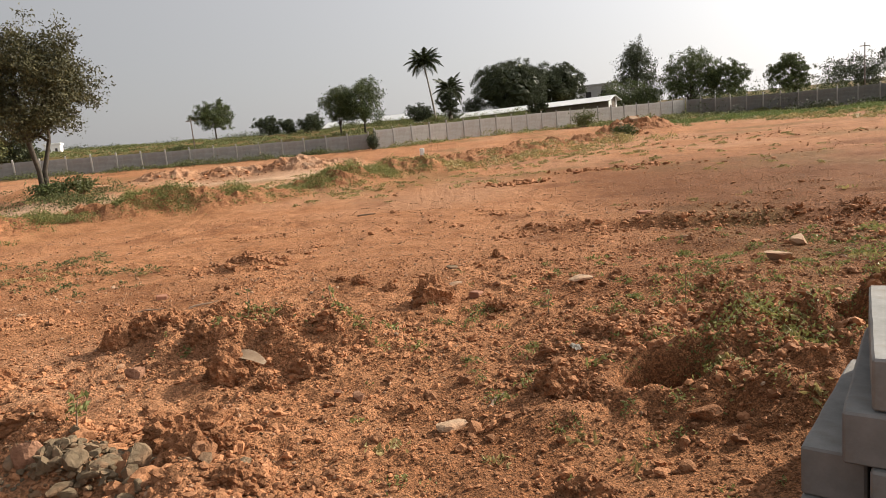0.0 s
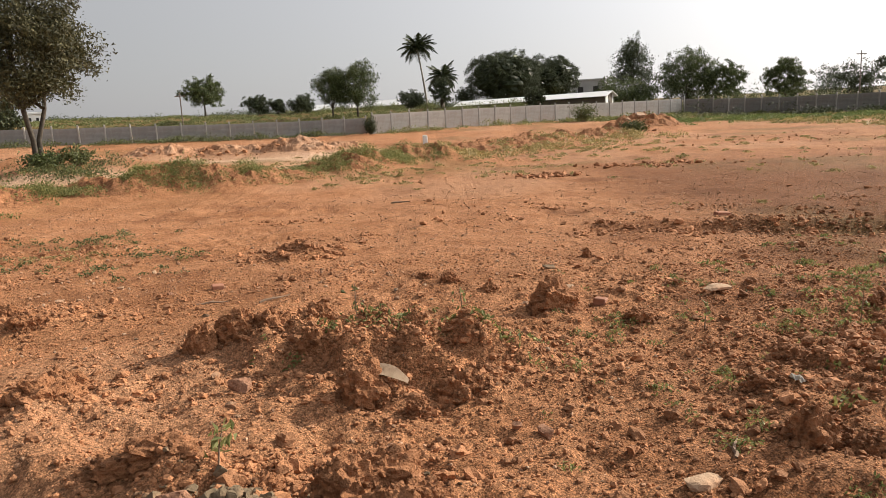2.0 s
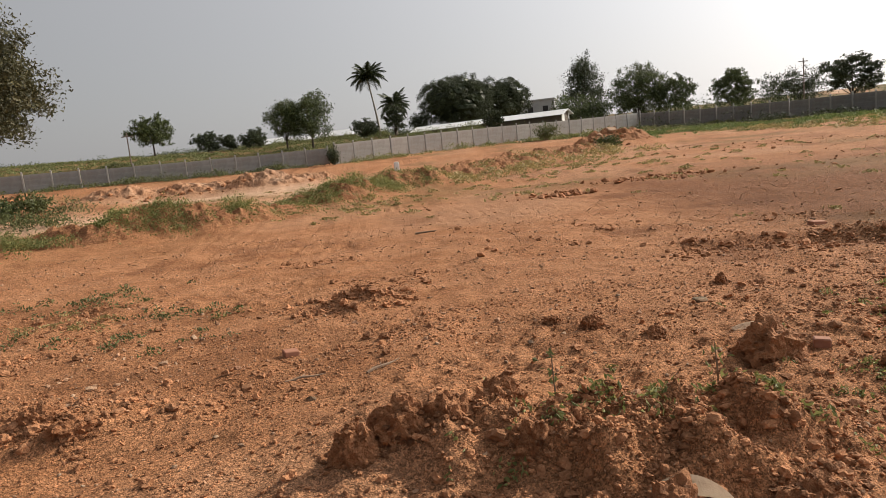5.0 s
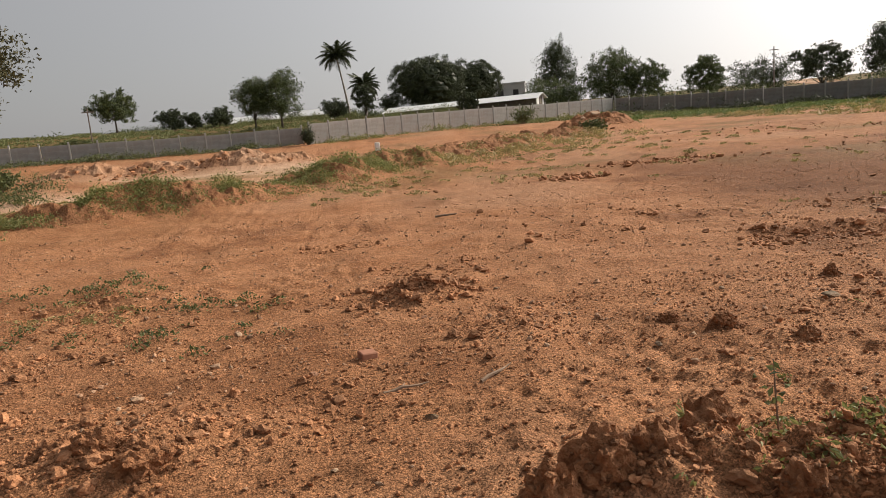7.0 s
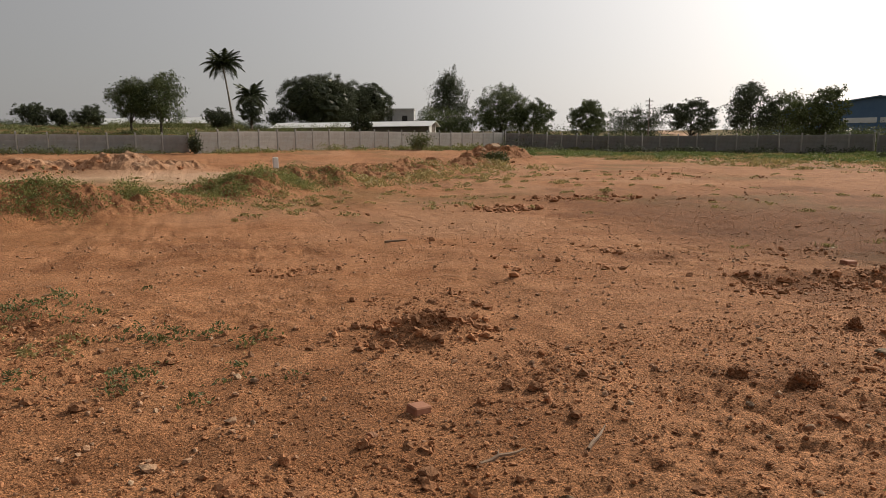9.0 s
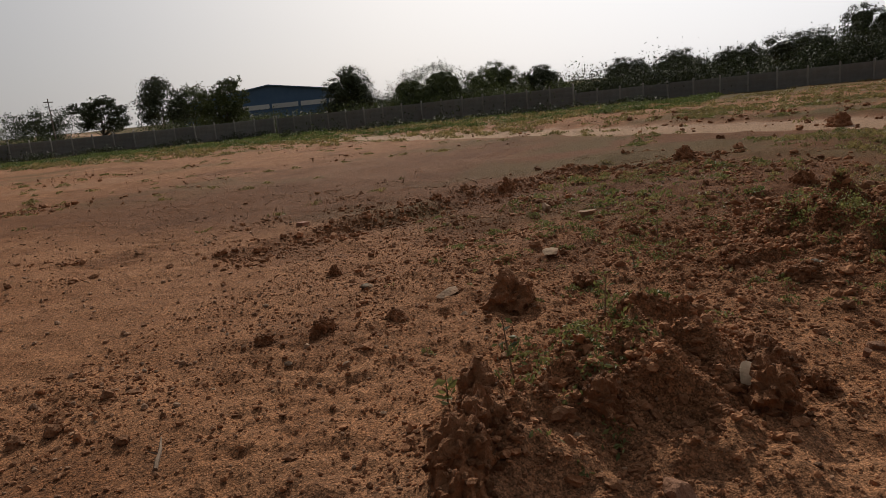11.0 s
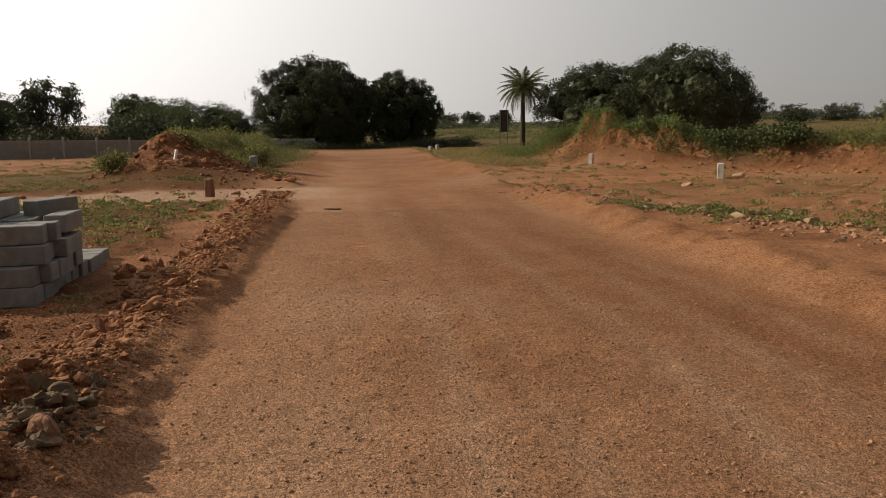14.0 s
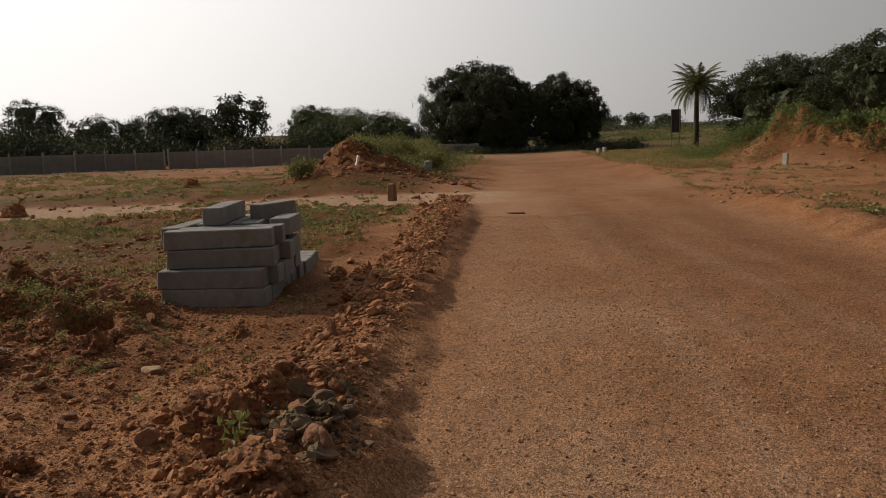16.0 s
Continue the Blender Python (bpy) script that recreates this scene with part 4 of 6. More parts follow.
# ---------- low scrub behind the walls and on the heaps: uncounted growth ----------
def thicket(name, label, spots, leaf, count, leaf_size, seed, spread, tall, category="scrub"):
    """Leaf clumps over the places given by spots(g, n) -> x, y."""
    g = np.random.default_rng(seed)
    cx, cy = spots(g, max(12, count // 22))
    n = len(cx)
    vigour = np.clip(0.55 + 0.6 * fbm(cx / spread, cy / spread, 2, seed) + g.normal(0, 0.18, n), 0.08, 1.4)
    pick = g.choice(n, count, p=vigour / vigour.sum())
    q = g.normal(0, 1, (count, 2)) * (0.55 * tall + 1.6 * leaf_size) * 0.55 * (0.5 + 0.6 * vigour[pick])[:, None]
    x, y = cx[pick] + q[:, 0], cy[pick] + q[:, 1]
    lane = (np.abs(road_sd(x, y)[1] + ROAD_W / 2) < ROAD_W / 2 + 0.3) & (road_sd(x, y)[0] < 50)
    x, y, pick, q = x[~lane], y[~lane], pick[~lane], q[~lane]
    count = len(x)
    z = height(x, y)
    dome = np.exp(-0.5 * (q ** 2).sum(1) / (0.35 * tall + leaf_size) ** 2)
    zz = z + 0.02 * tall + tall * vigour[pick] * (0.25 + 0.75 * dome) * g.random(count) ** (0.6 if tall < 2 else 0.85)
    v, f = leaf_quads(np.stack([x, y, zz], 1), leaf_size * g.uniform(0.6, 1.5, count), g, up=0.5, aspect=0.45, tri=leaf_size > 0.1)
    tagged(new(name, np_mesh(name, v, f, leaf)), label, category, kind="stuff")


def along(a, b, width):
    def f(g, n):
        u, w = g.random(n), g.normal(0, width, n)
        dx, dy = b[0] - a[0], b[1] - a[1]
        l = math.hypot(dx, dy)
        return a[0] + dx * u - dy / l * w, a[1] + dy * u + dx / l * w
    return f


def disc(cx, cy, rx, ry):
    def f(g, n):
        return cx + g.normal(0, rx, n), cy + g.normal(0, ry, n)
    return f


def rect(x0, x1, y0, y1):
    def f(g, n):
        return g.uniform(x0, x1, n), g.uniform(y0, y1, n)
    return f


def open_plot(x0, x1, y0, y1):
    """Places in a rectangle, clear of the road and the cross lane."""
    def f(g, n):
        x, y = g.uniform(x0, x1, 6 * n), g.uniform(y0, y1, 6 * n)
        ok = (road_sd(x, y)[1] > 1.6) & (np.abs(cross_sd(x, y)[1]) > 2.6) & (fbm(x * 0.3, y * 0.3, 3, 331) > -0.25)
        return x[ok][:n], y[ok][:n]
    return f


thicket("verge_grass", "sparse olive grass on the flat verge", rect(-6, 12, -24, -10), M_DRYGRASS, 9000, 0.07, 334, 1.5, 0.10, "grass")
thicket("verge_grass", "green weeds on the crest of the earth mound", disc(7.6, -26.2, 1.8, 0.8), M_LEAF_LIGHT, 9000, 0.11, 335, 1.0, 0.5, "weeds")
thicket("plot_grass", "thin olive grass on the plot beside the lane", open_plot(4, 30, -9, 8.5), M_DRYGRASS, 26000, 0.06, 332, 1.5, 0.09, "grass")
thicket("plot_grass", "low green weeds on the plot beside the lane", open_plot(4, 30, -9, 8.5), M_WEED, 16000, 0.06, 333, 1.2, 0.10, "grass")
thicket("field_crop", "pale green standing crop on the rising field", rect(-60, 45, 66, 112), M_CROP, 90000, 0.22, 301, 5, 0.4, "crop")
thicket("wall_scrub", "green scrub behind the northeast wall", along((32, 78), (54.5, 51), 1.6), M_LEAF_MID, 28000, 0.20, 302, 4, 2.6)
thicket("wall_scrub", "green scrub behind the east wall", along((52.5, 46.9), (54.4, 19.1), 1.5), M_LEAF_MID, 32000, 0.21, 303, 4, 3.2)
thicket("wall_scrub", "dark green scrub behind the southeast wall", along((56.0, 19.1), (50.6, -24.4), 1.5), M_LEAF_DARK, 70000, 0.20, 304, 4, 3.8)
thicket("foot_scrub", "dark weeds at the foot of the shaded wall", along((25.5, 72.5), (47.6, 46.8), 0.6), M_LEAF_DARK, 6000, 0.16, 305, 2, 0.8)
thicket("foot_scrub", "dark weeds at the foot of the shaded wall", along((42.4, 42.9), (46.9, 11.6), 0.6), M_LEAF_DARK, 6000, 0.16, 306, 2, 0.7)
thicket("foot_scrub", "green weeds at the foot of the wall", along((-5, 59.5), (25, 72), 0.5), M_WEED, 3500, 0.16, 307, 2.5, 0.7)
thicket("wall_weeds", "weedy bushes along the shaded wall", along((-40, 52), (-6, 60.4), 0.4), M_LEAF_OLIVE, 9000, 0.12, 308, 2.5, 0.6)
thicket("bank_weeds", "green weeds along the low earth bank", along((-12.6, 18.7), (-6, 22.0), 0.42), M_WEED, 17000, 0.06, 309, 0.7, 0.42, "weeds")
thicket("bank_weeds", "green weeds along the low earth bank", along((-6.5, 22.0), (-0.5, 29.5), 0.6), M_WEED, 17000, 0.065, 310, 0.7, 0.42, "weeds")
thicket("bank_weeds", "olive weeds on the banked earth by the trees", along((-21, 27), (-12.5, 27), 1.2), M_LEAF_OLIVE, 6000, 0.08, 311, 1.2, 0.5, "weeds")
thicket("bank_weeds", "sparse weeds along the red spoil ridge", along((-1, 30), (12, 42), 1.5), M_DRYGRASS, 8000, 0.12, 312, 1.4, 0.35, "weeds")
thicket("meadow_grass", "thin green grass toward the shaded wall", rect(24, 47, 14, 62), M_DRYGRASS, 30000, 0.16, 313, 3, 0.22, "grass")
thicket("meadow_grass", "bright green grass before the shaded wall", along((24, 66), (46, 40), 4.5), M_LEAF_LIGHT, 70000, 0.13, 314, 3, 0.30, "grass")
thicket("meadow_grass", "yellow-green grass before the east wall", rect(33, 47, 8, 46), M_LEAF_LIGHT, 45000, 0.12, 336, 3, 0.24, "grass")
thicket("heap_weeds", "green weeds over the long earth heap", along((19.9, -10.3), (33.5, -22.3), 1.5), M_WEED, 40000, 0.085, 315, 1.4, 0.75, "weeds")
thicket("heap_weeds", "green weeds on the back of the earth heap", disc(19.7, -9.8, 1.5, 0.9), M_WEED, 5000, 0.12, 316, 1.0, 0.5, "weeds")
thicket("heap_weeds", "tall green weeds over the weedy mound", disc(10.3, -26.6, 2.4, 0.9), M_LEAF_LIGHT, 34000, 0.085, 317, 1.5, 0.9, "weeds")
thicket("heap_weeds", "green weeds over the low mound", along((12.1, -27.3), (19.6, -32.8), 1.2), M_WEED, 24000, 0.09, 318, 1.5, 0.9, "weeds")
thicket("heap_weeds", "dark green weeds between the mounds", along((6.8, -28.4), (-1.3, -29.7), 1.0), M_WEED, 26000, 0.085, 319, 1.6, 0.85, "weeds")
thicket("heap_weeds", "green weeds over the mounds", along((-1.3, -28.3), (-14.8, -28.9), 1.4), M_WEED, 24000, 0.09, 320, 1.6, 1.1, "weeds")
thicket("verge_grass", "olive grass on the verge beyond the road", along((11.9, -21.4), (30.6, -37.7), 2.0), M_DRYGRASS, 34000, 0.08, 321, 2, 0.25, "grass")
thicket("far_hedge", "dark hedge across the road's far end", along((46.5, -29.0), (33.0, -44.5), 0.8), M_LEAF_DARK, 16000, 0.14, 322, 3, 0.9)
thicket("far_field", "yellow-green far field", rect(25, 105, -120, -62), M_CROP, 50000, 0.25, 323, 6, 0.4, "crop")
thicket("field_crop", "tall pale green crop before the farm shed", along((4, 95), (24, 80.5), 1.2), M_CROP, 16000, 0.16, 328, 3, 1.5, "crop")
thicket("field_crop", "tall pale green crop before the far shed", along((-26, 141), (2, 128), 1.5), M_CROP, 12000, 0.22, 329, 3, 1.5, "crop")
thicket("far_woods", "low belt of far trees", along((-160, 150), (60, 190), 4), M_HILL, 60000, 0.36, 324, 14, 2.4)
thicket("far_woods", "low belt of far trees", along((81.8, 89.7), (109.6, -30.7), 4), M_HILL, 60000, 0.34, 325, 14, 2.6)
thicket("far_woods", "low belt of far trees", along((110.4, -48.7), (44.3, -186.7), 5), M_HILL, 30000, 0.4, 326, 14, 2.8)
thicket("far_woods", "low belt of far trees", along((62.1, -181.4), (-48.0, -136.7), 5), M_HILL, 30000, 0.4, 327, 14, 2.8)


# ---------- stones and clods ----------
ICO3 = ico(4)


def rock_arrays(sx, sy, sz, seed, cuts=13, rough=0.018, base=None):
    """A broken stone: a ball cut by random planes, then roughened."""
    g = np.random.default_rng(seed)
    v, f = base or ICO2
    p = v.copy()
    for _ in range(cuts):
        n = g.normal(size=3)
        n /= np.linalg.norm(n)
        over = np.maximum(0, p @ n - g.uniform(0.34, 0.66))
        p = p - over[:, None] * n
    p = p * (1 + rough * g.normal(size=(len(p), 1)))
    return p * np.array([sx, sy, sz]), f


def clod_arrays(sx, sy, sz, seed):
    """A crumbly lump of earth, uneven at three scales."""
    v, f = ICO3
    o = seed * 13.7
    def n(k, f, a, b_):
        return np.array([noise.noise(Vector(p) * f + Vector((a, b_, o))) for p in v]) * k
    r = 1 + n(0.36, 1.3, o, 0) + n(0.30, 2.7, 0, o) + n(0.20, 5.2, o, o) + n(0.13, 9, 3, o) + n(0.10, 16, o, 7)
    p = v * r[:, None]
    flare = 1.08 - 0.10 * np.clip(p[:, 2:] + 1, 0, 2)
    p = p * np.concatenate([flare, flare, np.ones_like(flare)], 1) * np.array([sx, sy, sz])
    return p, f


CLING = []


def cling(ob, size, seed):
    """Crumbs on a clod's sides and at its foot, gathered for one loose layer."""
    g = np.random.default_rng(seed + 900)
    n, k = len(ob.data.vertices), 120
    p = np.empty(3 * n, np.float32)
    ob.data.vertices.foreach_get("co", p)
    half = np.array(size) / 2
    at = p.reshape(-1, 3)[g.integers(0, n, k)] * g.uniform(0.93, 1.03, (k, 1))
    low = g.random(k) < 0.35
    at[low, :2] *= g.uniform(1.0, 1.5, (low.sum(), 1))
    m = np.array(ob.matrix_basis)
    at = at @ m[:3, :3].T + m[:3, 3]
    at[low, 2] = height(at[low, 0], at[low, 1]) + 0.005
    r = np.clip(0.010 * np.exp(g.exponential(0.5, k)), 0.010, 0.16 * half[0])
    CLING.append(scatter_lumps(ICO0, at[:, 0], at[:, 1], at[:, 2], r, np.full(k, 0.8), seed + 901, 0.34))


def lump(kind, x, y, size, turn, mat, label, name, category="stone", sink=0.35, seed=0, group="", tilt=0.0, lift=0.0):
    v, f = (rock_arrays if kind == "rock" else clod_arrays)(*[s / 2 for s in size], seed)
    ob = new(name, np_mesh(name, v, f, mat))
    ob.matrix_basis = pose(x, y, ground_z(x, y) + size[2] * (0.5 - sink - (0.16 if kind == "clod" else 0)) + lift, tilt, 0, turn)
    if kind == "clod":
        cling(ob, size, seed)
    return tagged(ob, label, category, group)


E_ = "crumbly red earth clod on the bare plot"
for k, (cx, cy, w, d, h, a) in enumerate([
        (-0.10, 6.66, 0.46, 0.36, 0.40, -10), (-2.95, 5.86, 0.26, 0.22, 0.36, 0), (-1.63, 4.84, 0.34, 0.26, 0.30, 20), (-1.02, 4.86, 0.34, 0.26, 0.28, 0),
        (-1.30, 4.62, 0.16, 0.14, 0.18, 0), (-2.42, 5.98, 0.30, 0.26, 0.34, 40), (-2.10, 6.12, 0.34, 0.24, 0.32, 10), (-2.02, 5.55, 0.24, 0.20, 0.26, 60)]):
    lump("clod", cx, cy, (w, d, h), a, M_CLOD, E_, "earth_clod", "earth clod", seed=k + 1)
for k, (cx, cy, w, d, h, a) in enumerate([
        (-1.60, 3.58, 0.32, 0.24, 0.26, 30), (-1.34, 3.26, 0.20, 0.16, 0.15, 0), (-2.70, 3.86, 0.28, 0.20, 0.15, 15), (-2.02, 3.78, 0.20, 0.16, 0.14, 70), (-3.75, 5.35, 0.40, 0.30, 0.30, 10),
        (-3.62, 4.85, 0.44, 0.30, 0.28, 50), (-5.10, 7.05, 0.28, 0.22, 0.24, 0), (-4.80, 6.85, 0.30, 0.22, 0.20, 40), (-5.35, 7.25, 0.22, 0.2, 0.18, 0)]):
    lump("clod", cx, cy, (w, d, h), a, M_CLOD, "broken red earth clod by the stone rubble", "earth_clod", "earth clod", seed=k + 20)
for k, (cx, cy, w, d, h, a) in enumerate([
        (-2.92, 10.12, 0.40, 0.30, 0.20, 0), (-0.98, 7.85, 0.20, 0.17, 0.20, 0), (-0.58, 7.45, 0.17, 0.15, 0.18, 30), (-1.22, 8.20, 0.14, 0.12, 0.14, 0),
        (0.55, 6.25, 0.26, 0.2, 0.18, 0), (0.75, 8.90, 0.14, 0.12, 0.17, 0), (2.1, 4.8, 0.3, 0.24, 0.2, 20), (0.66, 3.93, 0.30, 0.26, 0.28, 0), (1.20, 5.08, 0.32, 0.24, 0.20, 0), (0.84, 3.74, 0.18, 0.15, 0.16, 0), (2.55, 6.2, 0.24, 0.2, 0.16, 0),
        (0.78, 4.62, 0.22, 0.2, 0.15, 0), (0.61, 2.8, 0.22, 0.14, 0.18, 0), (6.66, 9.13, 0.55, 0.35, 0.38, 30), (6.14, 9.74, 0.3, 0.22, 0.2, 0), (5.60, 4.45, 0.34, 0.3, 0.34, 0)]):
    lump("clod", cx, cy, (w, d, h), a, M_CLOD, E_, "earth_clod", "earth clod", seed=k + 40)
for k, (cx, cy, w, d, h, a) in enumerate([
        (9.66, 6.43, 0.4, 0.34, 0.42, 0), (16.20, 3.24, 0.7, 0.6, 0.65, 0), (22.61, -3.32, 0.7, 0.6, 0.6, 0), (2.26, 0.56, 0.34, 0.26, 0.24, 0), (2.43, 0.84, 0.24, 0.2, 0.2, 0),
        (-2.68, 5.96, 0.3, 0.26, 0.3, 0), (-1.4, 3.3, 0.3, 0.22, 0.26, 0), (1.78, 1.17, 0.2, 0.17, 0.15, 0)]):
    lump("clod", cx, cy, (w, d, h), a, M_CLOD, "dark red earth clod beside the road", "earth_clod", "earth clod", seed=k + 60)

lump("rock", 0.04, 3.68, (0.30, 0.17, 0.11), 15, M_PALESTONE, "flat pale stone lying on the red earth", "flat_stone", seed=3)
lump("rock", -0.60, 4.28, (0.15, 0.13, 0.13), 40, M_REDSTONE, "small brown stone on bare earth", "stone", seed=4)
lump("rock", -0.76, 4.36, (0.10, 0.08, 0.08), 0, M_REDSTONE, "small brown stone on bare earth", "stone", seed=5)
lump("rock", 0.16, 7.32, (0.34, 0.20, 0.12), -15, M_PALESTONE, "flat pinkish stone on the plot", "flat_stone", seed=6)
lump("rock", 1.40, 6.78, (0.34, 0.22, 0.10), 10, M_PALESTONE, "pale flat stone amid small weeds", "flat_stone", seed=7, lift=0.03)
lump("rock", 3.55, 6.95, (0.34, 0.20, 0.26), -35, M_PALESTONE, "pale pointed stone at the scrub's edge", "stone", seed=8)
lump("rock", 4.15, 7.65, (0.32, 0.20, 0.22), 30, M_PALESTONE, "pale pointed stone at the scrub's edge", "stone", seed=9)
lump("rock", 1.38, 3.32, (0.20, 0.16, 0.13), 10, M_CLOD, "dark earthy stone beside a small pit", "stone", seed=10)
lump("rock", -0.30, 7.0, (0.12, 0.09, 0.07), 0, M_PALESTONE, "small pale stone on the plot", "stone", seed=11)
lump("rock", -0.22, 6.6, (0.15, 0.08, 0.06), 20, M_PALESTONE, "small pale stone beside an earth clod", "stone", seed=12)
lump("rock", -3.56, 5.05, (0.20, 0.15, 0.11), 0, M_PALESTONE, "pale stone on crumbled earth", "stone", seed=13)
lump("rock", 0.16, 8.15, (0.20, 0.12, 0.08), 0, M_GREYSTONE, "grey stone on the plot", "stone", seed=14)
lump("rock", -3.27, 7.04, (0.12, 0.09, 0.05), 0, M_GREYSTONE, "flat grey stone pressed in earth", "stone", seed=15)
lump("rock", -3.97, 8.09, (0.13, 0.08, 0.06), 20, M_REDSTONE, "brown stone chip on bare earth", "stone", seed=16)
lump("rock", -1.42, 4.02, (0.20, 0.15, 0.14), 20, M_REDSTONE, "brown stone near the rubble heap", "stone", seed=17)
lump("rock", -2.47, 5.16, (0.22, 0.18, 0.18), 10, M_REDSTONE, "rounded brown stone by the weedy mound", "stone", seed=18)
lump("rock", -0.12, 2.24, (0.15, 0.12, 0.32), 10, M_REDSTONE, "upright brown stone on the spoil ridge", "stone", seed=19)
lump("rock", 3.2, 8.75, (0.18, 0.12, 0.07), 0, M_PALESTONE, "small pale stone on the plot", "stone", seed=20)
lump("rock", 5.48, 7.37, (0.2, 0.17, 0.2), 0, M_PALESTONE, "small pale stone far across the plot", "stone", seed=21)
for k, (x, y, s) in enumerate([(-0.91, -9.16, 0.34), (-2.55, -9.29, 0.42), (-3.03, -8.57, 0.44), (1.69, -14.96, 0.42), (1.19, -17.95, 0.5), (-0.29, -16.76, 0.4), (0.15, -8.99, 0.3), (-1.75, -8.71, 0.3)]):
    lump("rock", x, y, (s, s * 0.7, s * 0.6), k * 47, M_PALESTONE, "pale boulder on the road verge", "boulder", seed=30 + k)
for k, (x, y, s) in enumerate([(12.4, 45.6, 0.9), (13.3, 45.8, 1.1), (14.3, 46.2, 0.9), (15.2, 46.8, 0.9), (13.8, 46.6, 0.8)]):
    lump("rock", x, y, (s, s * 0.8, s * 0.75), k * 47, M_PALESTONE, "pale boulder on the red spoil heap", "boulder", seed=40 + k, sink=0.2)


def rubble():
    g = np.random.default_rng(77)
    for k in range(170):
        u, w = float(np.clip(g.normal(0, 0.26), -0.6, 0.6)), float(np.clip(g.normal(0.03, 0.12), -0.16, 0.3))
        x, y = -2.00 + u * 0.755 + w * 0.656, 3.32 - u * 0.656 + w * 0.755
        s = float(np.clip(g.lognormal(-2.72, 0.38), 0.035, 0.15))
        lump("rock", x, y, (s * g.uniform(0.9, 1.4), s, s * g.uniform(0.7, 1.0)), g.uniform(0, 360), M_GREYSTONE, "dusty grey crushed stone in a rubble heap",
             "crushed_stone", seed=200 + k, group="rubble heap", tilt=g.uniform(-30, 30), sink=0.25, lift=max(0, 0.08 - 0.13 * abs(u) - 0.25 * abs(w)))


rubble()
lump("rock", -2.30, 3.44, (0.20, 0.17, 0.30), 25, M_REDSTONE, "upright brown stone against the rubble heap", "stone", seed=91, sink=0.3)
lump("rock", -1.62, 3.20, (0.20, 0.14, 0.20), 70, M_GREYSTONE, "large grey broken stone on the rubble heap", "stone", seed=92, sink=0.2)
lump("rock", -1.80, 3.34, (0.18, 0.16, 0.18), 10, M_GREYSTONE, "large grey broken stone on the rubble heap", "stone", seed=93, sink=0.2)
for k, (cx, cy, w, d, h, a) in enumerate([
(-1.46, 3.70, 0.34, 0.24, 0.22, 20), (-1.72, 3.74, 0.20, 0.17, 0.20, 70), (-1.26, 3.52, 0.24, 0.20, 0.16, 10), (-2.50, 3.84, 0.34, 0.24, 0.13, -20),
        (-1.05, 2.98, 0.28, 0.20, 0.15, -40), (-0.80, 2.72, 0.24, 0.18, 0.13, 30)]):
    lump("clod", cx, cy, (w, d, h), a, M_CLOD, "large crumbling red earth lump by the rubble", "earth_clod", "earth clod", seed=k + 110)


def brick(x, y, turn, label, size=1.0):
    bm = bmesh.new()
    box(bm, 0, 0, 0.012, 0.24 * size, 0.11, 0.07, 0.008)
    ob = part("brick", bm, M_BRICK)
    ob.matrix_basis = pose(x, y, ground_z(x, y), 3, 5, turn)
    tagged(ob, label, "brick")


brick(3.47, 11.30, 10, "dusty red brick lying by the dark groove")
brick(-3.57, 8.45, 20, "half-buried red brick end on bare earth", 0.55)
brick(0.35, 6.75, 60, "half-buried red brick end among weeds", 0.5)


def shard():
    """A curved piece of a broken clay pipe."""
    bm = bmesh.new()
    n, m = 14, 4
    rows = []
    for i in range(n + 1):
        a = math.pi * (0.30 + 0.40 * i / n)
        w = 0.060 * math.sin(math.pi * (0.06 + 0.9 * i / n)) + 0.012
        rows.append([bm.verts.new((0.29 * math.cos(a), w * (2 * j / m - 1), 0.29 * math.sin(a) - 0.26)) for j in range(m + 1)])
    faces = [bm.faces.new((rows[i][j], rows[i][j + 1], rows[i + 1][j + 1], rows[i + 1][j])) for i in range(n) for j in range(m)]
    bmesh.ops.solidify(bm, geom=faces, thickness=0.018)
    ob = part("clay_shard", bm, M_CLAY, smooth=False)
    ob.matrix_basis = pose(-1.52, 4.90, max(0.14, ground_z(-1.52, 4.90) + 0.07), 8, 9, -14)
    tagged(ob, "curved pale shard of a broken clay pot", "shard")


shard()


def scrap(x, y):
    """A crumpled bit of white paper."""
    bm = bmesh.new()
    g = random.Random(4)
    n = 5
    grid = [[bm.verts.new((0.06 * (i / n - 0.5), 0.08 * (j / n - 0.5), 0.02 + g.uniform(-0.012, 0.012))) for i in range(n + 1)] for j in range(n + 1)]
    faces = [bm.faces.new((grid[j][i], grid[j][i + 1], grid[j + 1][i + 1], grid[j + 1][i])) for j in range(n) for i in range(n)]
    bmesh.ops.solidify(bm, geom=faces, thickness=0.002)
    ob = part("paper_scrap", bm, M_MARK)
    ob.matrix_basis = pose(x, y, ground_z(x, y), 12, 0, 30)
    tagged(ob, "crumpled scrap of white paper on clods", "litter")


scrap(0.92, 4.52)


def twig(x, y, length, turn, label, thick=0.012):
    g = random.Random(int(x * 100 + y * 7))
    bm = bmesh.new()
    pts = [(length * (k / 5 - 0.5), g.uniform(-0.04, 0.04) * length, 0.012 + g.uniform(0, 0.015)) for k in range(6)]
    tube(bm, pts, [thick, thick, thick * 0.9, thick * 0.8, thick * 0.6, thick * 0.3], 5)
    tube(bm, [pts[2], (pts[2][0] + 0.12 * length, pts[2][1] + 0.16 * length, 0.03)], [thick * 0.6, thick * 0.25], 4)
    ob = part("twig", bm, M_TWIG)
    ob.matrix_basis = pose(x, y, ground_z(x, y), 0, 0, turn)
    tagged(ob, label, "twig")


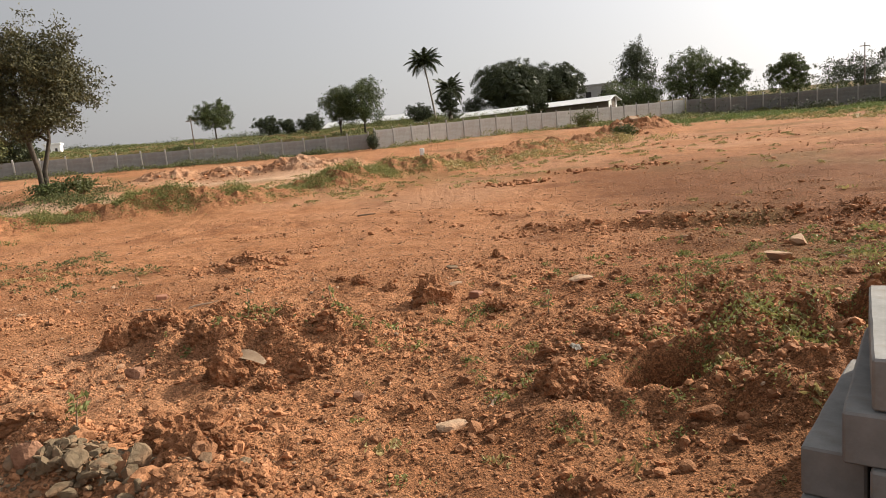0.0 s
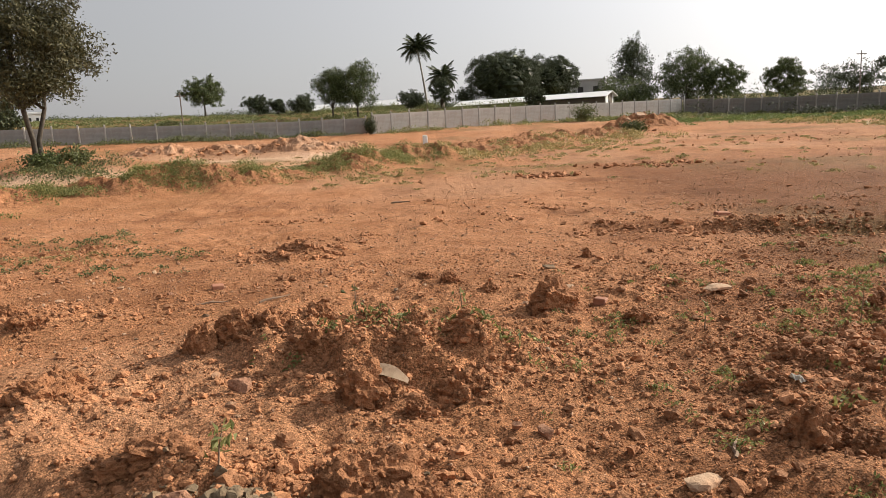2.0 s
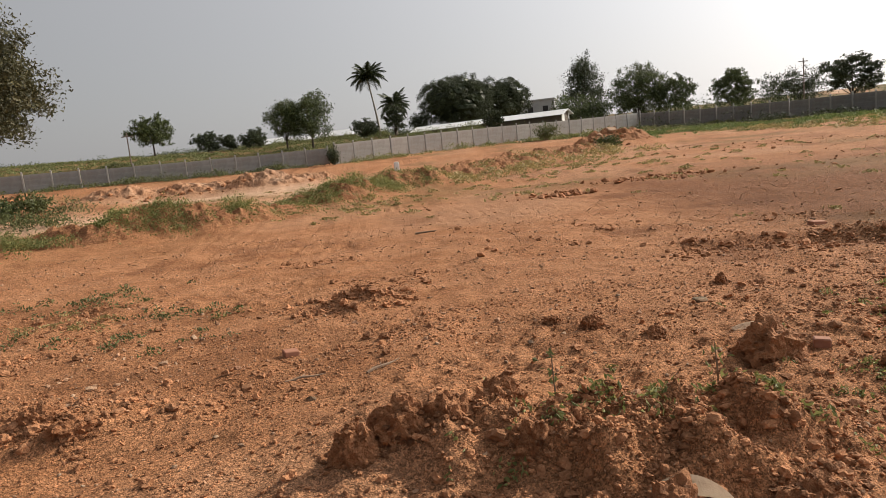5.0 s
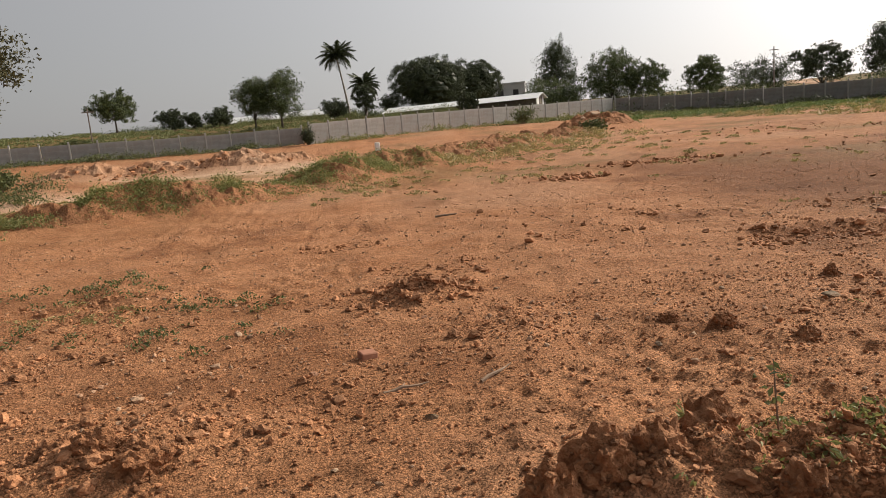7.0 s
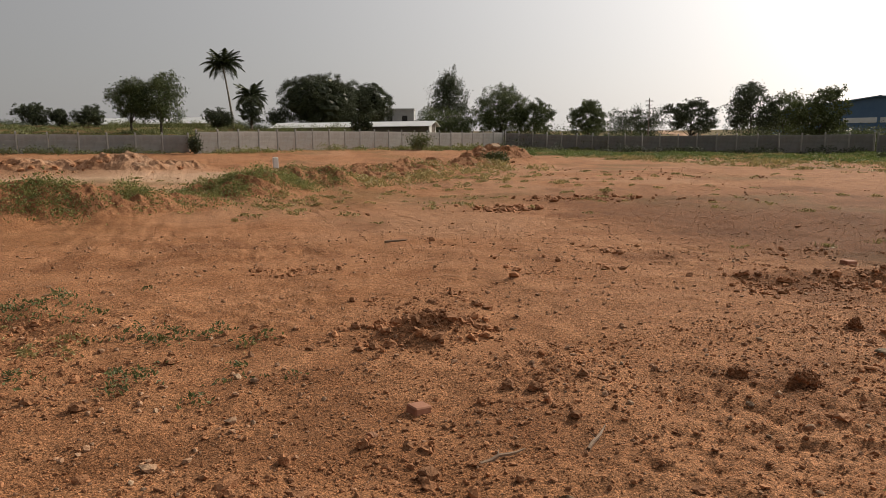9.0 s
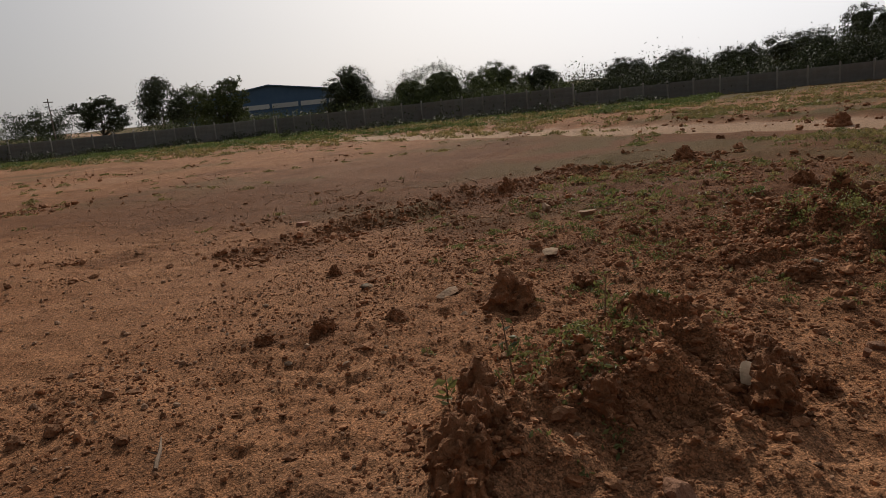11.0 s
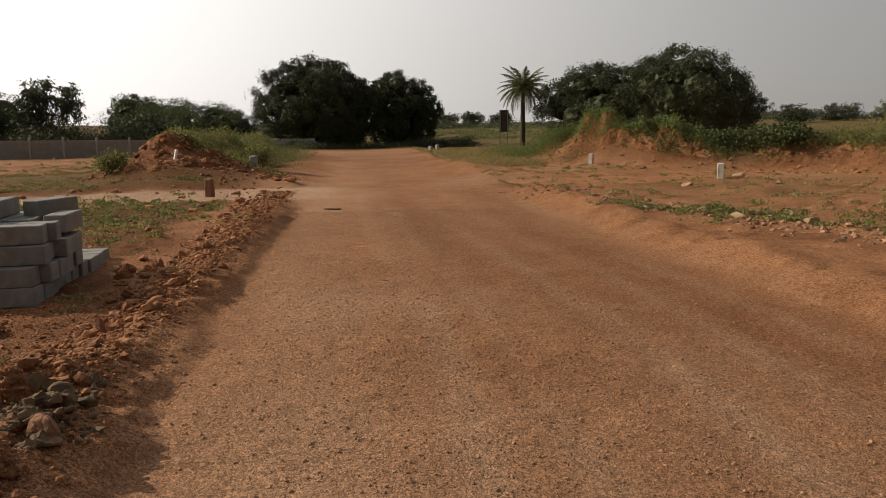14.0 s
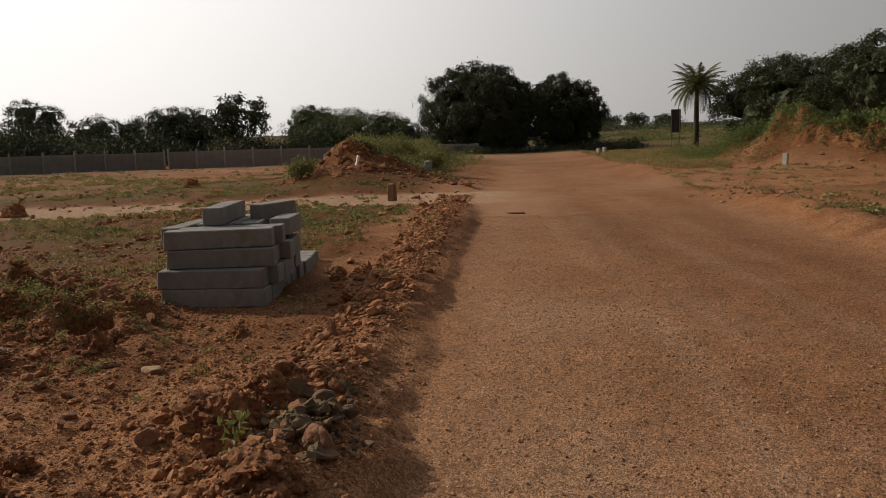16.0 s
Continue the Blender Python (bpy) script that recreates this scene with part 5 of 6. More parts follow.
twig(-1.66, 15.9, 0.42, 5, "dark dry stick lying on the plot", 0.022)
twig(6.27, -5.66, 0.4, 35, "dark dry stick lying on the road", 0.03)
twig(-3.36, 7.57, 0.32, 15, "dry brown twig on bare earth")
twig(-2.75, 7.62, 0.36, 40, "dry brown twig on bare earth")
twig(0.30, 3.95, 0.26, 60, "dry straw stalk among clods")


# ---------- stacked kerb stones ----------
def kerb_mesh(L, W, H, seed):
    """A cast kerb stone with worn arrises, a chipped corner and slightly uneven faces."""
    bm = bmesh.new()
    box(bm, 0, 0, 0, L, W, H, 0.009)
    bmesh.ops.subdivide_edges(bm, edges=[e for e in bm.edges if e.calc_length() > 0.4], cuts=9)
    chip = Vector((L / 2, W / 2, H / 2))
    for v in bm.verts:
        o = Vector((seed, 3 * seed, 0))
        v.co += 0.0035 * Vector((noise.noise(v.co * 9 + o), noise.noise(v.co * 7 + o), noise.noise(v.co * 7 + Vector((9, 9, seed)))))
        near = max(0.0, 1 - (v.co - chip).length / 0.06)
        v.co -= near * 0.02 * chip.normalized()
    me = bpy.data.meshes.new("kerb_stone")
    bm.to_mesh(me)
    bm.free()
    me.materials.append(M_CONCRETE)
    return me


def kerb_stack():
    corner, az0 = Vector((1.324, 2.257)), 39.5
    U = Vector((math.sin(radians(az0)), math.cos(radians(az0))))
    V = Vector((U.y, -U.x))
    g = random.Random(5)
    L, W, H, foot = 1.10, 0.215, 0.195, -0.02
    whole = [kerb_mesh(L, W, H - 0.004, k) for k in range(3)]
    half = kerb_mesh(0.62, W, H - 0.004, 9)

    def put(u, v, course, az, drop=0.0, tilt=0.0, me=None, label="grey concrete kerb stone in a stack"):
        """Lays a kerb from its near corner (u along the stack, v across it) on the given course, pointing to az."""
        length = 0.62 if me else L
        d = Vector((math.sin(radians(az)), math.cos(radians(az))))
        p = corner + U * u + V * v + d * length / 2 + Vector((d.y, -d.x)) * W / 2
        ob = new("kerb_stone", me or g.choice(whole))
        ob.matrix_basis = pose(p.x, p.y, foot + H * (course + 0.5) - drop, 0, tilt, 90 - az)
        tagged(ob, label, "kerb stone", "stacked kerb stones")

    for k in range(8):
        put(g.uniform(-0.06, 0.05) if k else -0.02, 0.235 * k, 0, az0 + g.uniform(-1.5, 1.5) * (k > 0))
    for k in range(6):
        put(g.uniform(-0.12, 0.06) if k else 0.0, 0.235 * k, 1, az0 + g.uniform(-1.5, 1.5) * (k > 0))
    for k in range(5):
        put(-0.08 + g.uniform(-0.05, 0.06) * (k > 0), 0.15 + 0.238 * k, 2, 35.5 + g.uniform(0, 2) * (k > 0))
    put(-0.05, 0.235, 3, 31.5, label="grey concrete kerb stone along the stack's edge")
    put(-0.10, 0.465, 3, 31.0)
    put(1.22, 0.44, 3, 131, label="grey concrete kerb stone jutting out of the stack")
    put(0.97, 0.80, 3, 127)
    put(0.73, 0.79, 3, 124)
    put(0.49, 0.78, 3, 126)
    put(0.13, 0.76, 3, 127, -0.045, me=half, label="broken half kerb stone on the stack")
    put(0.79, 0.53, 4, 123, label="pale concrete kerb stone across the stack's top")
    put(0.50, 1.21, 4, 150, 0.02, me=half, label="broken half kerb stone on the stack's top")
    put(0.02, 1.90, 0, az0 + 3, 0.01)
    put(0.05, 2.20, 0, az0 - 2, 0.02)
    put(0.10, 2.50, 0, az0 + 5, 0.03, me=half, label="broken half kerb stone beside the stack")


kerb_stack()


# ---------- boundary marker stones ----------
def marker(x, y, tall, wide, label, mat, turn=0, tilt=0.0):
    bm = bmesh.new()
    box(bm, 0, 0, tall / 2 - 0.1, wide, wide * 0.85, tall + 0.2, wide * 0.12)
    bmesh.ops.subdivide_edges(bm, edges=bm.edges[:], cuts=2)
    for v in bm.verts:
        v.co += wide * 0.08 * noise.noise_vector(v.co * 6 + Vector((x, y, 0)))
    ob = part("marker_stone", bm, mat)
    ob.matrix_basis = pose(x, y, ground_z(x, y), tilt, 0, turn)
    tagged(ob, label, "marker stone", "plot markers")


marker(-0.75, 45.0, 0.62, 0.30, "whitewashed boundary marker among weeds", M_WHITE)
marker(1.52, -17.17, 0.50, 0.20, "whitewashed square boundary marker", M_MARK, 20)
marker(8.85, -22.30, 0.50, 0.19, "whitewashed square boundary marker", M_MARK, 10, 6)
marker(11.36, -5.57, 0.50, 0.22, "rough brown boundary marker at the corner", M_REDSTONE, 30)
marker(17.08, -10.86, 0.50, 0.26, "rough grey boundary marker by the heap", M_POST, 30)
marker(25.79, -30.75, 0.5, 0.25, "small boundary marker on the verge", M_POST, 0)
marker(28.66, -34.68, 0.5, 0.25, "small boundary marker on the verge", M_POST, 0)
marker(-15.2, 29.6, 0.4, 0.22, "whitewashed boundary marker under a tree", M_WHITE)
marker(16.57, -7.37, 0.42, 0.10, "thin white peg on the earth heap", M_WHITE, 0, 14)


# ---------- signboard ----------
def signboard(x, y, turn):
    z = ground_z(x, y)
    root = tagged(new("signboard"), "dark signboard on two posts beside a palm", "sign")
    root.matrix_basis = pose(x, y, z, 0, 0, turn)
    bm = bmesh.new()
    box(bm, 0, 0, 2.2, 0.8, 0.06, 1.9, 0.01)
    part("board", bm, M_BLACK, root)
    for sx in (-0.32, 0.32):
        bm = bmesh.new()
        box(bm, sx, 0.06, 1.5, 0.08, 0.06, 3.2, 0.005)
        part("post", bm, M_STEEL, root)


signboard(30.59, -45.86, 32)


# ---------- buildings ----------
def shed(ax, ay, bx, by, base, eave, ridge, half, label, gable=True):
    root = tagged(new("shed"), label, "shed")
    yaw = math.atan2(by - ay, bx - ax)
    n = math.hypot(bx - ax, by - ay)
    root.matrix_basis = pose(ax, ay, base, 0, 0, math.degrees(yaw))
    for side in (-1, 1):
        bm = bmesh.new()
        box(bm, n / 2, side * (half - 0.25), (eave - base) / 2, n, 0.2, eave - base)
        part("wall", bm, M_SHEDWALL, root)
        bm = bmesh.new()
        t = math.atan2(ridge - eave, half)
        ln = math.hypot(half, ridge - eave) + 0.5
        bmesh.ops.create_cube(bm, size=1.0)
        m = Matrix.Translation((n / 2, side * (half / 2 + 0.2), (ridge + eave) / 2 - base - 0.1)) @ Matrix.Rotation(-side * t, 4, 'X') @ Matrix.Diagonal((n + 1.0, ln, 0.06, 1))
        bmesh.ops.transform(bm, matrix=m, verts=bm.verts)
        part("roof", bm, M_ROOF, root, "white sheet roof slope")
    for x in (0.0, n):
        bm = bmesh.new()
        pts = [(-half + 0.2, 0), (half - 0.2, 0), (half - 0.2, eave - base), (0, ridge - base - 0.08), (-half + 0.2, eave - base)]
        a = [bm.verts.new((x - 0.1, p, q)) for p, q in pts]
        b = [bm.verts.new((x + 0.1, p, q)) for p, q in pts]
        bm.faces.new(a[::-1])
        bm.faces.new(b)
        for i in range(5):
            bm.faces.new((a[i], a[(i + 1) % 5], b[(i + 1) % 5], b[i]))
        part("gable", bm, M_WHITE, root, "whitewashed gable wall")
        if gable:
            bm = bmesh.new()
            box(bm, x, -half * 0.1, 0.95, 0.3, 1.1, 1.9)
            part("door", bm, M_SHEDWALL, root, "dark doorway")


shed(22.5, 86.5, 5.5, 99.0, 2.6, 4.12, 4.62, 1.5, "long low white-roofed farm shed")
shed(-2.5, 138.5, -21.5, 149.0, 4.4, 5.9, 6.9, 2.4, "long low white-roofed farm shed behind trees", False)


def block_house(x, y, base, w, d, h, turn, mat, label):
    root = tagged(new("house"), label, "house")
    root.matrix_basis = pose(x, y, base, 0, 0, turn)
    bm = bmesh.new()
    box(bm, 0, 0, h / 2, w, d, h, 0.04)
    part("wall", bm, mat, root)
    bm = bmesh.new()
    box(bm, 0, 0, h + 0.15, w + 0.3, d + 0.3, 0.3, 0.03)
    part("roof", bm, mat, root)
    for k in range(2):
        bm = bmesh.new()
        box(bm, (k - 0.5) * w * 0.45, -d / 2, h * 0.55, w * 0.16, 0.1, h * 0.3)
        part("window", bm, M_BLACK, root)


block_house(36.0, 150.0, 5.0, 7.0, 6.0, 4.0, -20, M_GREYBLDG, "grey flat-roofed house behind the shed")
block_house(-62.0, 96.0, 4.3, 3.2, 3.0, 1.3, 20, M_WHITE, "small white flat-roofed house far off")
block_house(-54.0, 100.0, 4.3, 2.0, 2.4, 1.5, 20, M_WHITE, "small white flat-roofed house far off")


def warehouse(x, y, base, turn):
    root = tagged(new("warehouse"), "wide blue sheet-clad warehouse behind trees", "warehouse")
    root.matrix_basis = pose(x, y, base, 0, 0, turn)
    W, D, e, r = 34.0, 40.0, 5.2, 7.6
    bm = bmesh.new()
    pts = [(-W / 2, 0), (W / 2, 0), (W / 2, e), (0, r), (-W / 2, e)]
    a = [bm.verts.new((p, 0, q)) for p, q in pts]
    b = [bm.verts.new((p, D, q)) for p, q in pts]
    bm.faces.new(a)
    bm.faces.new(b[::-1])
    for i in (0, 1, 4):
        bm.faces.new((a[i], a[(i + 1) % 5], b[(i + 1) % 5], b[i]))
    part("wall", bm, M_BLUE, root)
    for s in (-1, 1):
        bm = bmesh.new()
        t = math.atan2(r - e, W / 2)
        bmesh.ops.create_cube(bm, size=1.0)
        bmesh.ops.transform(bm, matrix=Matrix.Translation((s * W / 4, D / 2, (r + e) / 2 + 0.12)) @ Matrix.Rotation(s * t, 4, 'Y') @ Matrix.Diagonal((W / 2 + 0.6, D + 1.2, 0.2, 1)), verts=bm.verts)
        part("roof", bm, M_BLUE, root)
    for k in range(6):
        bm = bmesh.new()
        box(bm, -W / 2 + W * (k + 0.5) / 6, -0.06, 3.6, W / 6 - 0.5, 0.1, 0.9)
        part("window", bm, M_WHITE, root, "pale strip window")


warehouse(107.69, 94.89, 2.0, -52)


def tank(x, y, base):
    root = tagged(new("water_tank"), "pale overhead water tank on legs", "water tank")
    root.matrix_basis = pose(x, y, base)
    bm = bmesh.new()
    bmesh.ops.create_cone(bm, cap_ends=True, segments=16, radius1=3.0, radius2=2.6, depth=2.4, matrix=Matrix.Translation((0, 0, 3.8)))
    part("drum", bm, M_TANK, root)
    for k in range(6):
        bm = bmesh.new()
        a = k * math.pi / 3
        box(bm, 2.3 * math.cos(a), 2.3 * math.sin(a), 1.3, 0.3, 0.3, 2.8)
        part("leg", bm, M_TANK, root)


tank(84.80, -140.24, 4.4)


def pole(x, y, base, h, label):
    root = tagged(new("utility_pole"), label, "pole")
    root.matrix_basis = pose(x, y, base)
    bm = bmesh.new()
    tube(bm, [(0, 0, -0.3), (0, 0, h)], [0.08, 0.06], 8)
    part("shaft", bm, M_STEEL, root)
    bm = bmesh.new()
    box(bm, 0, 0, h - 0.4, 1.2, 0.1, 0.1)
    part("crossarm", bm, M_STEEL, root)


pole(-28.6, 84.0, 3.2, 3.6, "slim leaning field pole beside a tree")
pole(52.0, 83.5, 1.5, 6.2, "slim utility pole behind the wall")


# ---------- awning under the trees ----------
def awning():
    x, y = -21.4, 28.2
    z = ground_z(-20.4, 28.6)
    root = tagged(new("awning"), "striped purple and white cloth awning on poles", "awning")
    root.matrix_basis = pose(x, y, z, 0, 0, 34)
    w, d, h = 3.2, 2.6, 2.35
    bm = bmesh.new()
    n = 10
    grid = [[bm.verts.new((w * (i / n - 0.5), d * (j / n - 0.5), h + 0.28 * math.cos(math.pi * (j / n - 0.5)) - 0.10 * math.sin(math.pi * i / n))) for i in range(n + 1)] for j in range(n + 1)]
    faces = [bm.faces.new((grid[j][i], grid[j][i + 1], grid[j + 1][i + 1], grid[j + 1][i])) for j in range(n) for i in range(n)]
    bmesh.ops.solidify(bm, geom=faces, thickness=0.01)
    part("canopy", bm, M_CLOTH_B, root, "sagging white cloth canopy", True)
    for k in range(12):
        bm = bmesh.new()
        s = w / 12
        x0 = -w / 2 + s * k
        zt = h - 0.10 * math.sin(math.pi * (k + 0.5) / 12)
        a = [bm.verts.new(p) for p in ((x0, -d / 2 - 0.01, zt), (x0 + s, -d / 2 - 0.01, zt), (x0 + s, -d / 2 - 0.05, zt - 0.42), (x0 + s / 2, -d / 2 - 0.04, zt - 0.48), (x0, -d / 2 - 0.05, zt - 0.42))]
        f = bm.faces.new(a)
        bmesh.ops.solidify(bm, geom=[f], thickness=0.012)
        part("valance", bm, M_CLOTH_A if k % 2 else M_CLOTH_B, root, "hanging cloth stripe")
    for sx, sy in ((-1, -1), (1, -1), (1, 1), (-1, 1)):
        bm = bmesh.new()
        tube(bm, [(sx * w / 2, sy * d / 2, -0.4), (sx * w / 2 * 0.98, sy * d / 2, h + 0.05)], [0.035, 0.03], 6)
        part("pole", bm, M_STEEL, root)
    bm = bmesh.new()
    tube(bm, [(w / 2, -d / 2, h), (w / 2 + 1.3, -d / 2 + 0.2, -0.2)], [0.012, 0.012], 4)
    part("guy_rope", bm, M_TWIG, root)


awning()


def mud_block():
    bm = bmesh.new()
    box(bm, 0, 0, 0.4, 1.5, 0.8, 1.0, 0.12)
    bmesh.ops.subdivide_edges(bm, edges=bm.edges[:], cuts=2)
    for v in bm.verts:
        v.co += 0.05 * noise.noise_vector(v.co * 2)
    ob = part("mud_block", bm, M_MUD, smooth=True)
    ob.matrix_basis = pose(-20.7, 27.0, ground_z(-20.7, 27.0), 0, 0, 30)
    tagged(ob, "rounded pale mud block under the awning", "block")


mud_block()


# ---------- bushes that stand apart ----------
bush(-15.6, 28.0, 1.8, 0.9, M_LEAF_MID, 401, "dark green bush at the tree's foot", 1500, 0.12)
bush(-14.6, 28.6, 1.4, 0.8, M_LEAF_OLIVE, 402, "olive bush at the tree's foot", 1000, 0.12)
bush(11.6, 41.8, 1.6, 1.0, M_LEAF_MID, 403, "green bush below the red spoil heap", 1300, 0.12)
bush(-5.1, 59.6, 1.3, 1.7, M_LEAF_DARK, 404, "dark climbing bush at the wall's corner", 1400, 0.14)
bush(14.5, 66.5, 2.6, 1.8, M_LEAF_OLIVE, 407, "olive bush against the sunlit wall", 1600, 0.15)
bush(4.95, -28.06, 4.0, 1.2, M_LEAF_MID, 411, "dark green bush behind the earth mound", 2600, 0.17)
bush(2.68, -27.71, 3.0, 1.0, M_LEAF_MID, 412, "dark green bush behind the earth mound", 2200, 0.17)
bush(-2.77, -26.59, 3.4, 2.0, M_WEED, 413, "bright green bush on the low mound", 2600, 0.17)
bush(33.50, -62.85, 4.5, 3.0, M_LEAF_DARK, 414, "dark round bush at the field's edge", 2200, 0.22)
bush(17.5, -5.5, 1.4, 0.9, M_WEED, 415, "green bush at the earth heap's foot", 1200, 0.10)
bush(17.56, -11.47, 1.4, 1.2, M_WEED, 416, "green bush at the earth heap's end", 1300, 0.10)


def seedling(x, y, tall, leaves, seed, label, leaf=0.05, mat=None):
    g = np.random.default_rng(seed)
    root = tagged(new("weed_plant"), label, "plant")
    root.location = (x, y, ground_z(x, y))
    bm = bmesh.new()
    top = (g.uniform(-0.05, 0.05), g.uniform(-0.05, 0.05), tall)
    tube(bm, [(0, 0, -0.02), (top[0] * 0.4, top[1] * 0.6, tall * 0.5), top], [0.006, 0.005, 0.002], 5)
    part("stem", bm, M_TWIG, root)
    u = g.uniform(0.25, 1.0, leaves)
    pos = np.stack([top[0] * u + g.normal(0, 0.035, leaves), top[1] * u + g.normal(0, 0.035, leaves), tall * u], 1)
    v, f = leaf_quads(pos, leaf * g.uniform(0.7, 1.3, leaves), g, up=0.3, aspect=0.5)
    mesh_part("foliage", np_mesh("foliage", v, f, mat or M_WEED), root)


seedling(-1.78, 6.05, 0.36, 14, 1, "thin upright weed growing on the mound", 0.05, M_LEAF_OLIVE)
seedling(-0.95, 5.75, 0.26, 16, 2, "thin green weed growing on the mound", 0.05)
seedling(-2.10, 6.30, 0.20, 10, 3, "small broad-leaved weed beside the mound", 0.07)
seedling(-2.24, 3.80, 0.22, 26, 4, "small green plant by the rubble", 0.06)
seedling(0.95, 5.9, 0.2, 14, 5, "thin green weed among clods", 0.05)
seedling(2.2, 5.9, 0.3, 14, 6, "thin green weed among clods", 0.05)


# ---------- small growth on the plot ----------
for k, (cx, cy, rx, ry, n, sz, tall, mt, lab) in enumerate([
        (1.7, 5.2, 1.3, 1.3, 4200, 0.026, 0.05, M_WEED, "tiny green weeds among the clods"), (2.3, 4.3, 0.45, 0.30, 1500, 0.032, 0.13, M_WEED, "bright green weed patch by the kerbs"),
        (-1.35, 5.75, 0.5, 0.22, 900, 0.035, 0.07, M_WEED, "tiny green weeds on the mound"), (-0.75, 5.75, 0.25, 0.2, 450, 0.04, 0.09, M_WEED, "thin green weeds on the mound"),
        (-6.9, 12.2, 0.9, 0.35, 700, 0.04, 0.12, M_LEAF_OLIVE, "sparse green weed patch"), (-4.95, 10.6, 0.32, 0.2, 350, 0.04, 0.12, M_LEAF_OLIVE, "sparse green weed patch"),
        (-6.4, 10.7, 0.7, 0.3, 350, 0.04, 0.09, M_DRYGRASS, "sparse green weed patch"), (-5.2, 9.6, 0.4, 0.25, 220, 0.04, 0.09, M_LEAF_OLIVE, "sparse green weed patch"),
        (-7.6, 9.8, 0.6, 0.3, 300, 0.04, 0.10, M_LEAF_OLIVE, "sparse green weed patch"), (3.0, 7.0, 1.2, 0.9, 2600, 0.035, 0.05, M_WEED, "tiny green weeds among stones"),
        (7.81, -0.73, 2.4, 1.8, 6000, 0.06, 0.08, M_DRYGRASS, "thin olive grass beyond the kerbs"), (11.92, -2.08, 2.2, 1.6, 5000, 0.07, 0.09, M_WEED, "thin green grass beyond the kerbs"),
        (-1.28, -9.05, 1.6, 0.5, 3000, 0.07, 0.12, M_WEED, "green weeds on the stony verge"), (4.0, 3.5, 1.6, 1.2, 2500, 0.045, 0.07, M_DRYGRASS, "dry weeds behind the kerbs"),
        (1.0, 32.0, 6.0, 3.0, 5000, 0.10, 0.10, M_DRYGRASS, "thin dry grass on the plot"), (-6.0, 24.0, 5.0, 2.0, 4000, 0.09, 0.10, M_DRYGRASS, "dry grass before the bank"),
        (14.0, 22.0, 8.0, 8.0, 2500, 0.08, 0.08, M_DRYGRASS, "thin dry grass across the plot"), (32.39, 3.77, 6.0, 6.0, 9000, 0.13, 0.14, M_DRYGRASS, "thin dry grass beyond the cross road"),
        (-12.5, 15.5, 0.9, 1.6, 3500, 0.08, 0.25, M_WEED, "green weeds on the earth bank")]):
    thicket("ground_weeds", lab, disc(cx, cy, rx, ry), mt, n, sz, 500 + k, 0.35 if rx < 2 else 1.5, tall, "weeds")


# ---------- clods, crumbs and pebbles: uncounted ----------
def crumbs(name, label, spots, count, lo, hi, mat, seed, base=None, flat=0.75, sink=0.15):
    g = np.random.default_rng(seed)
    x, y = spots(g, count)
    keep = np.hypot((x - 1.33) / 0.36, (y - 3.86) / 0.28) > 1
    if name in ("earth_crumbs", "pebbles", "grey_chips", "pale_chips"):
        keep &= np.abs(road_sd(x, y)[1] + ROAD_W / 2) > ROAD_W / 2 + g.normal(0.05, 0.09, count)
    x, y = x[keep], y[keep]
    count = len(x)
    size = np.clip(lo * np.exp(g.exponential(0.42, count)), lo, hi)
    z = height(x, y) + size * (flat - sink) * 0.55
    squash = np.full(count, flat) * g.uniform(0.7, 1.2, count)
    # the larger lumps are finer meshes
    big = size > (2.7 * lo if base else hi * 2)
    V, F, o = [], [], 0
    for pick, shape in ((~big, ICO0), (big, base or ICO0)):
        if pick.any():
            v, f = scatter_lumps(shape, x[pick], y[pick], z[pick], size[pick], squash[pick], seed + 1, 0.36)
            V.append(v)
            F.append(f + o)
            o += len(v)
    tagged(new(name, np_mesh(name, np.concatenate(V), np.concatenate(F), mat)), label, "earth crumbs", kind="stuff")


def ridge_spots(s0, s1, d0, sd):
    def f(g, n):
        s, d = g.uniform(s0, s1, n), d0 + g.normal(0, sd, n)
        return ROAD_O[0] + s * ROAD_D[0] + d * ROAD_N[0], ROAD_O[1] + s * ROAD_D[1] + d * ROAD_N[1]
    return f


def patchy(x0, x1, y0, y1, seed, freq=0.8, bias=0.0):
    """Places gathered in patches within a rectangle."""
    def f(g, n):
        x, y = g.uniform(x0, x1, 4 * n), g.uniform(y0, y1, 4 * n)
        keep = fbm(x * freq, y * freq, 3, seed) + bias + g.normal(0, 0.16, 4 * n)
        i = np.argsort(-keep)[:n]
        return x[i], y[i]
    return f


crumbs("earth_crumbs", "crumbled red clods along the road's spoil ridge", ridge_spots(-2.6, 15.5, 0.66, 0.22), 5200, 0.012, 0.060, M_CRUMB, 601, ICO1)
crumbs("earth_crumbs", "fine crumbs spilled along the road's edge", ridge_spots(-3.2, 15.5, 0.44, 0.17), 4500, 0.006, 0.025, M_CRUMB, 602)
crumbs("earth_crumbs", "loose red clods around the stacked kerbs", disc(2.1, 4.7, 0.95, 0.95), 6500, 0.007, 0.034, M_CRUMB, 603, ICO1)
crumbs("earth_crumbs", "loose clods behind the stacked kerbs", patchy(3.0, 12, -1, 9, 71), 5000, 0.012, 0.06, M_CRUMB, 604, ICO1)
crumbs("earth_crumbs", "crumbs over the weedy mound", disc(-1.35, 5.5, 0.70, 0.42), 5200, 0.006, 0.030, M_CRUMB, 605, ICO1)
crumbs("earth_crumbs", "crumbs around broken clods", disc(-1.75, 3.6, 0.40, 0.24), 420, 0.007, 0.026, M_CRUMB, 606, ICO1)
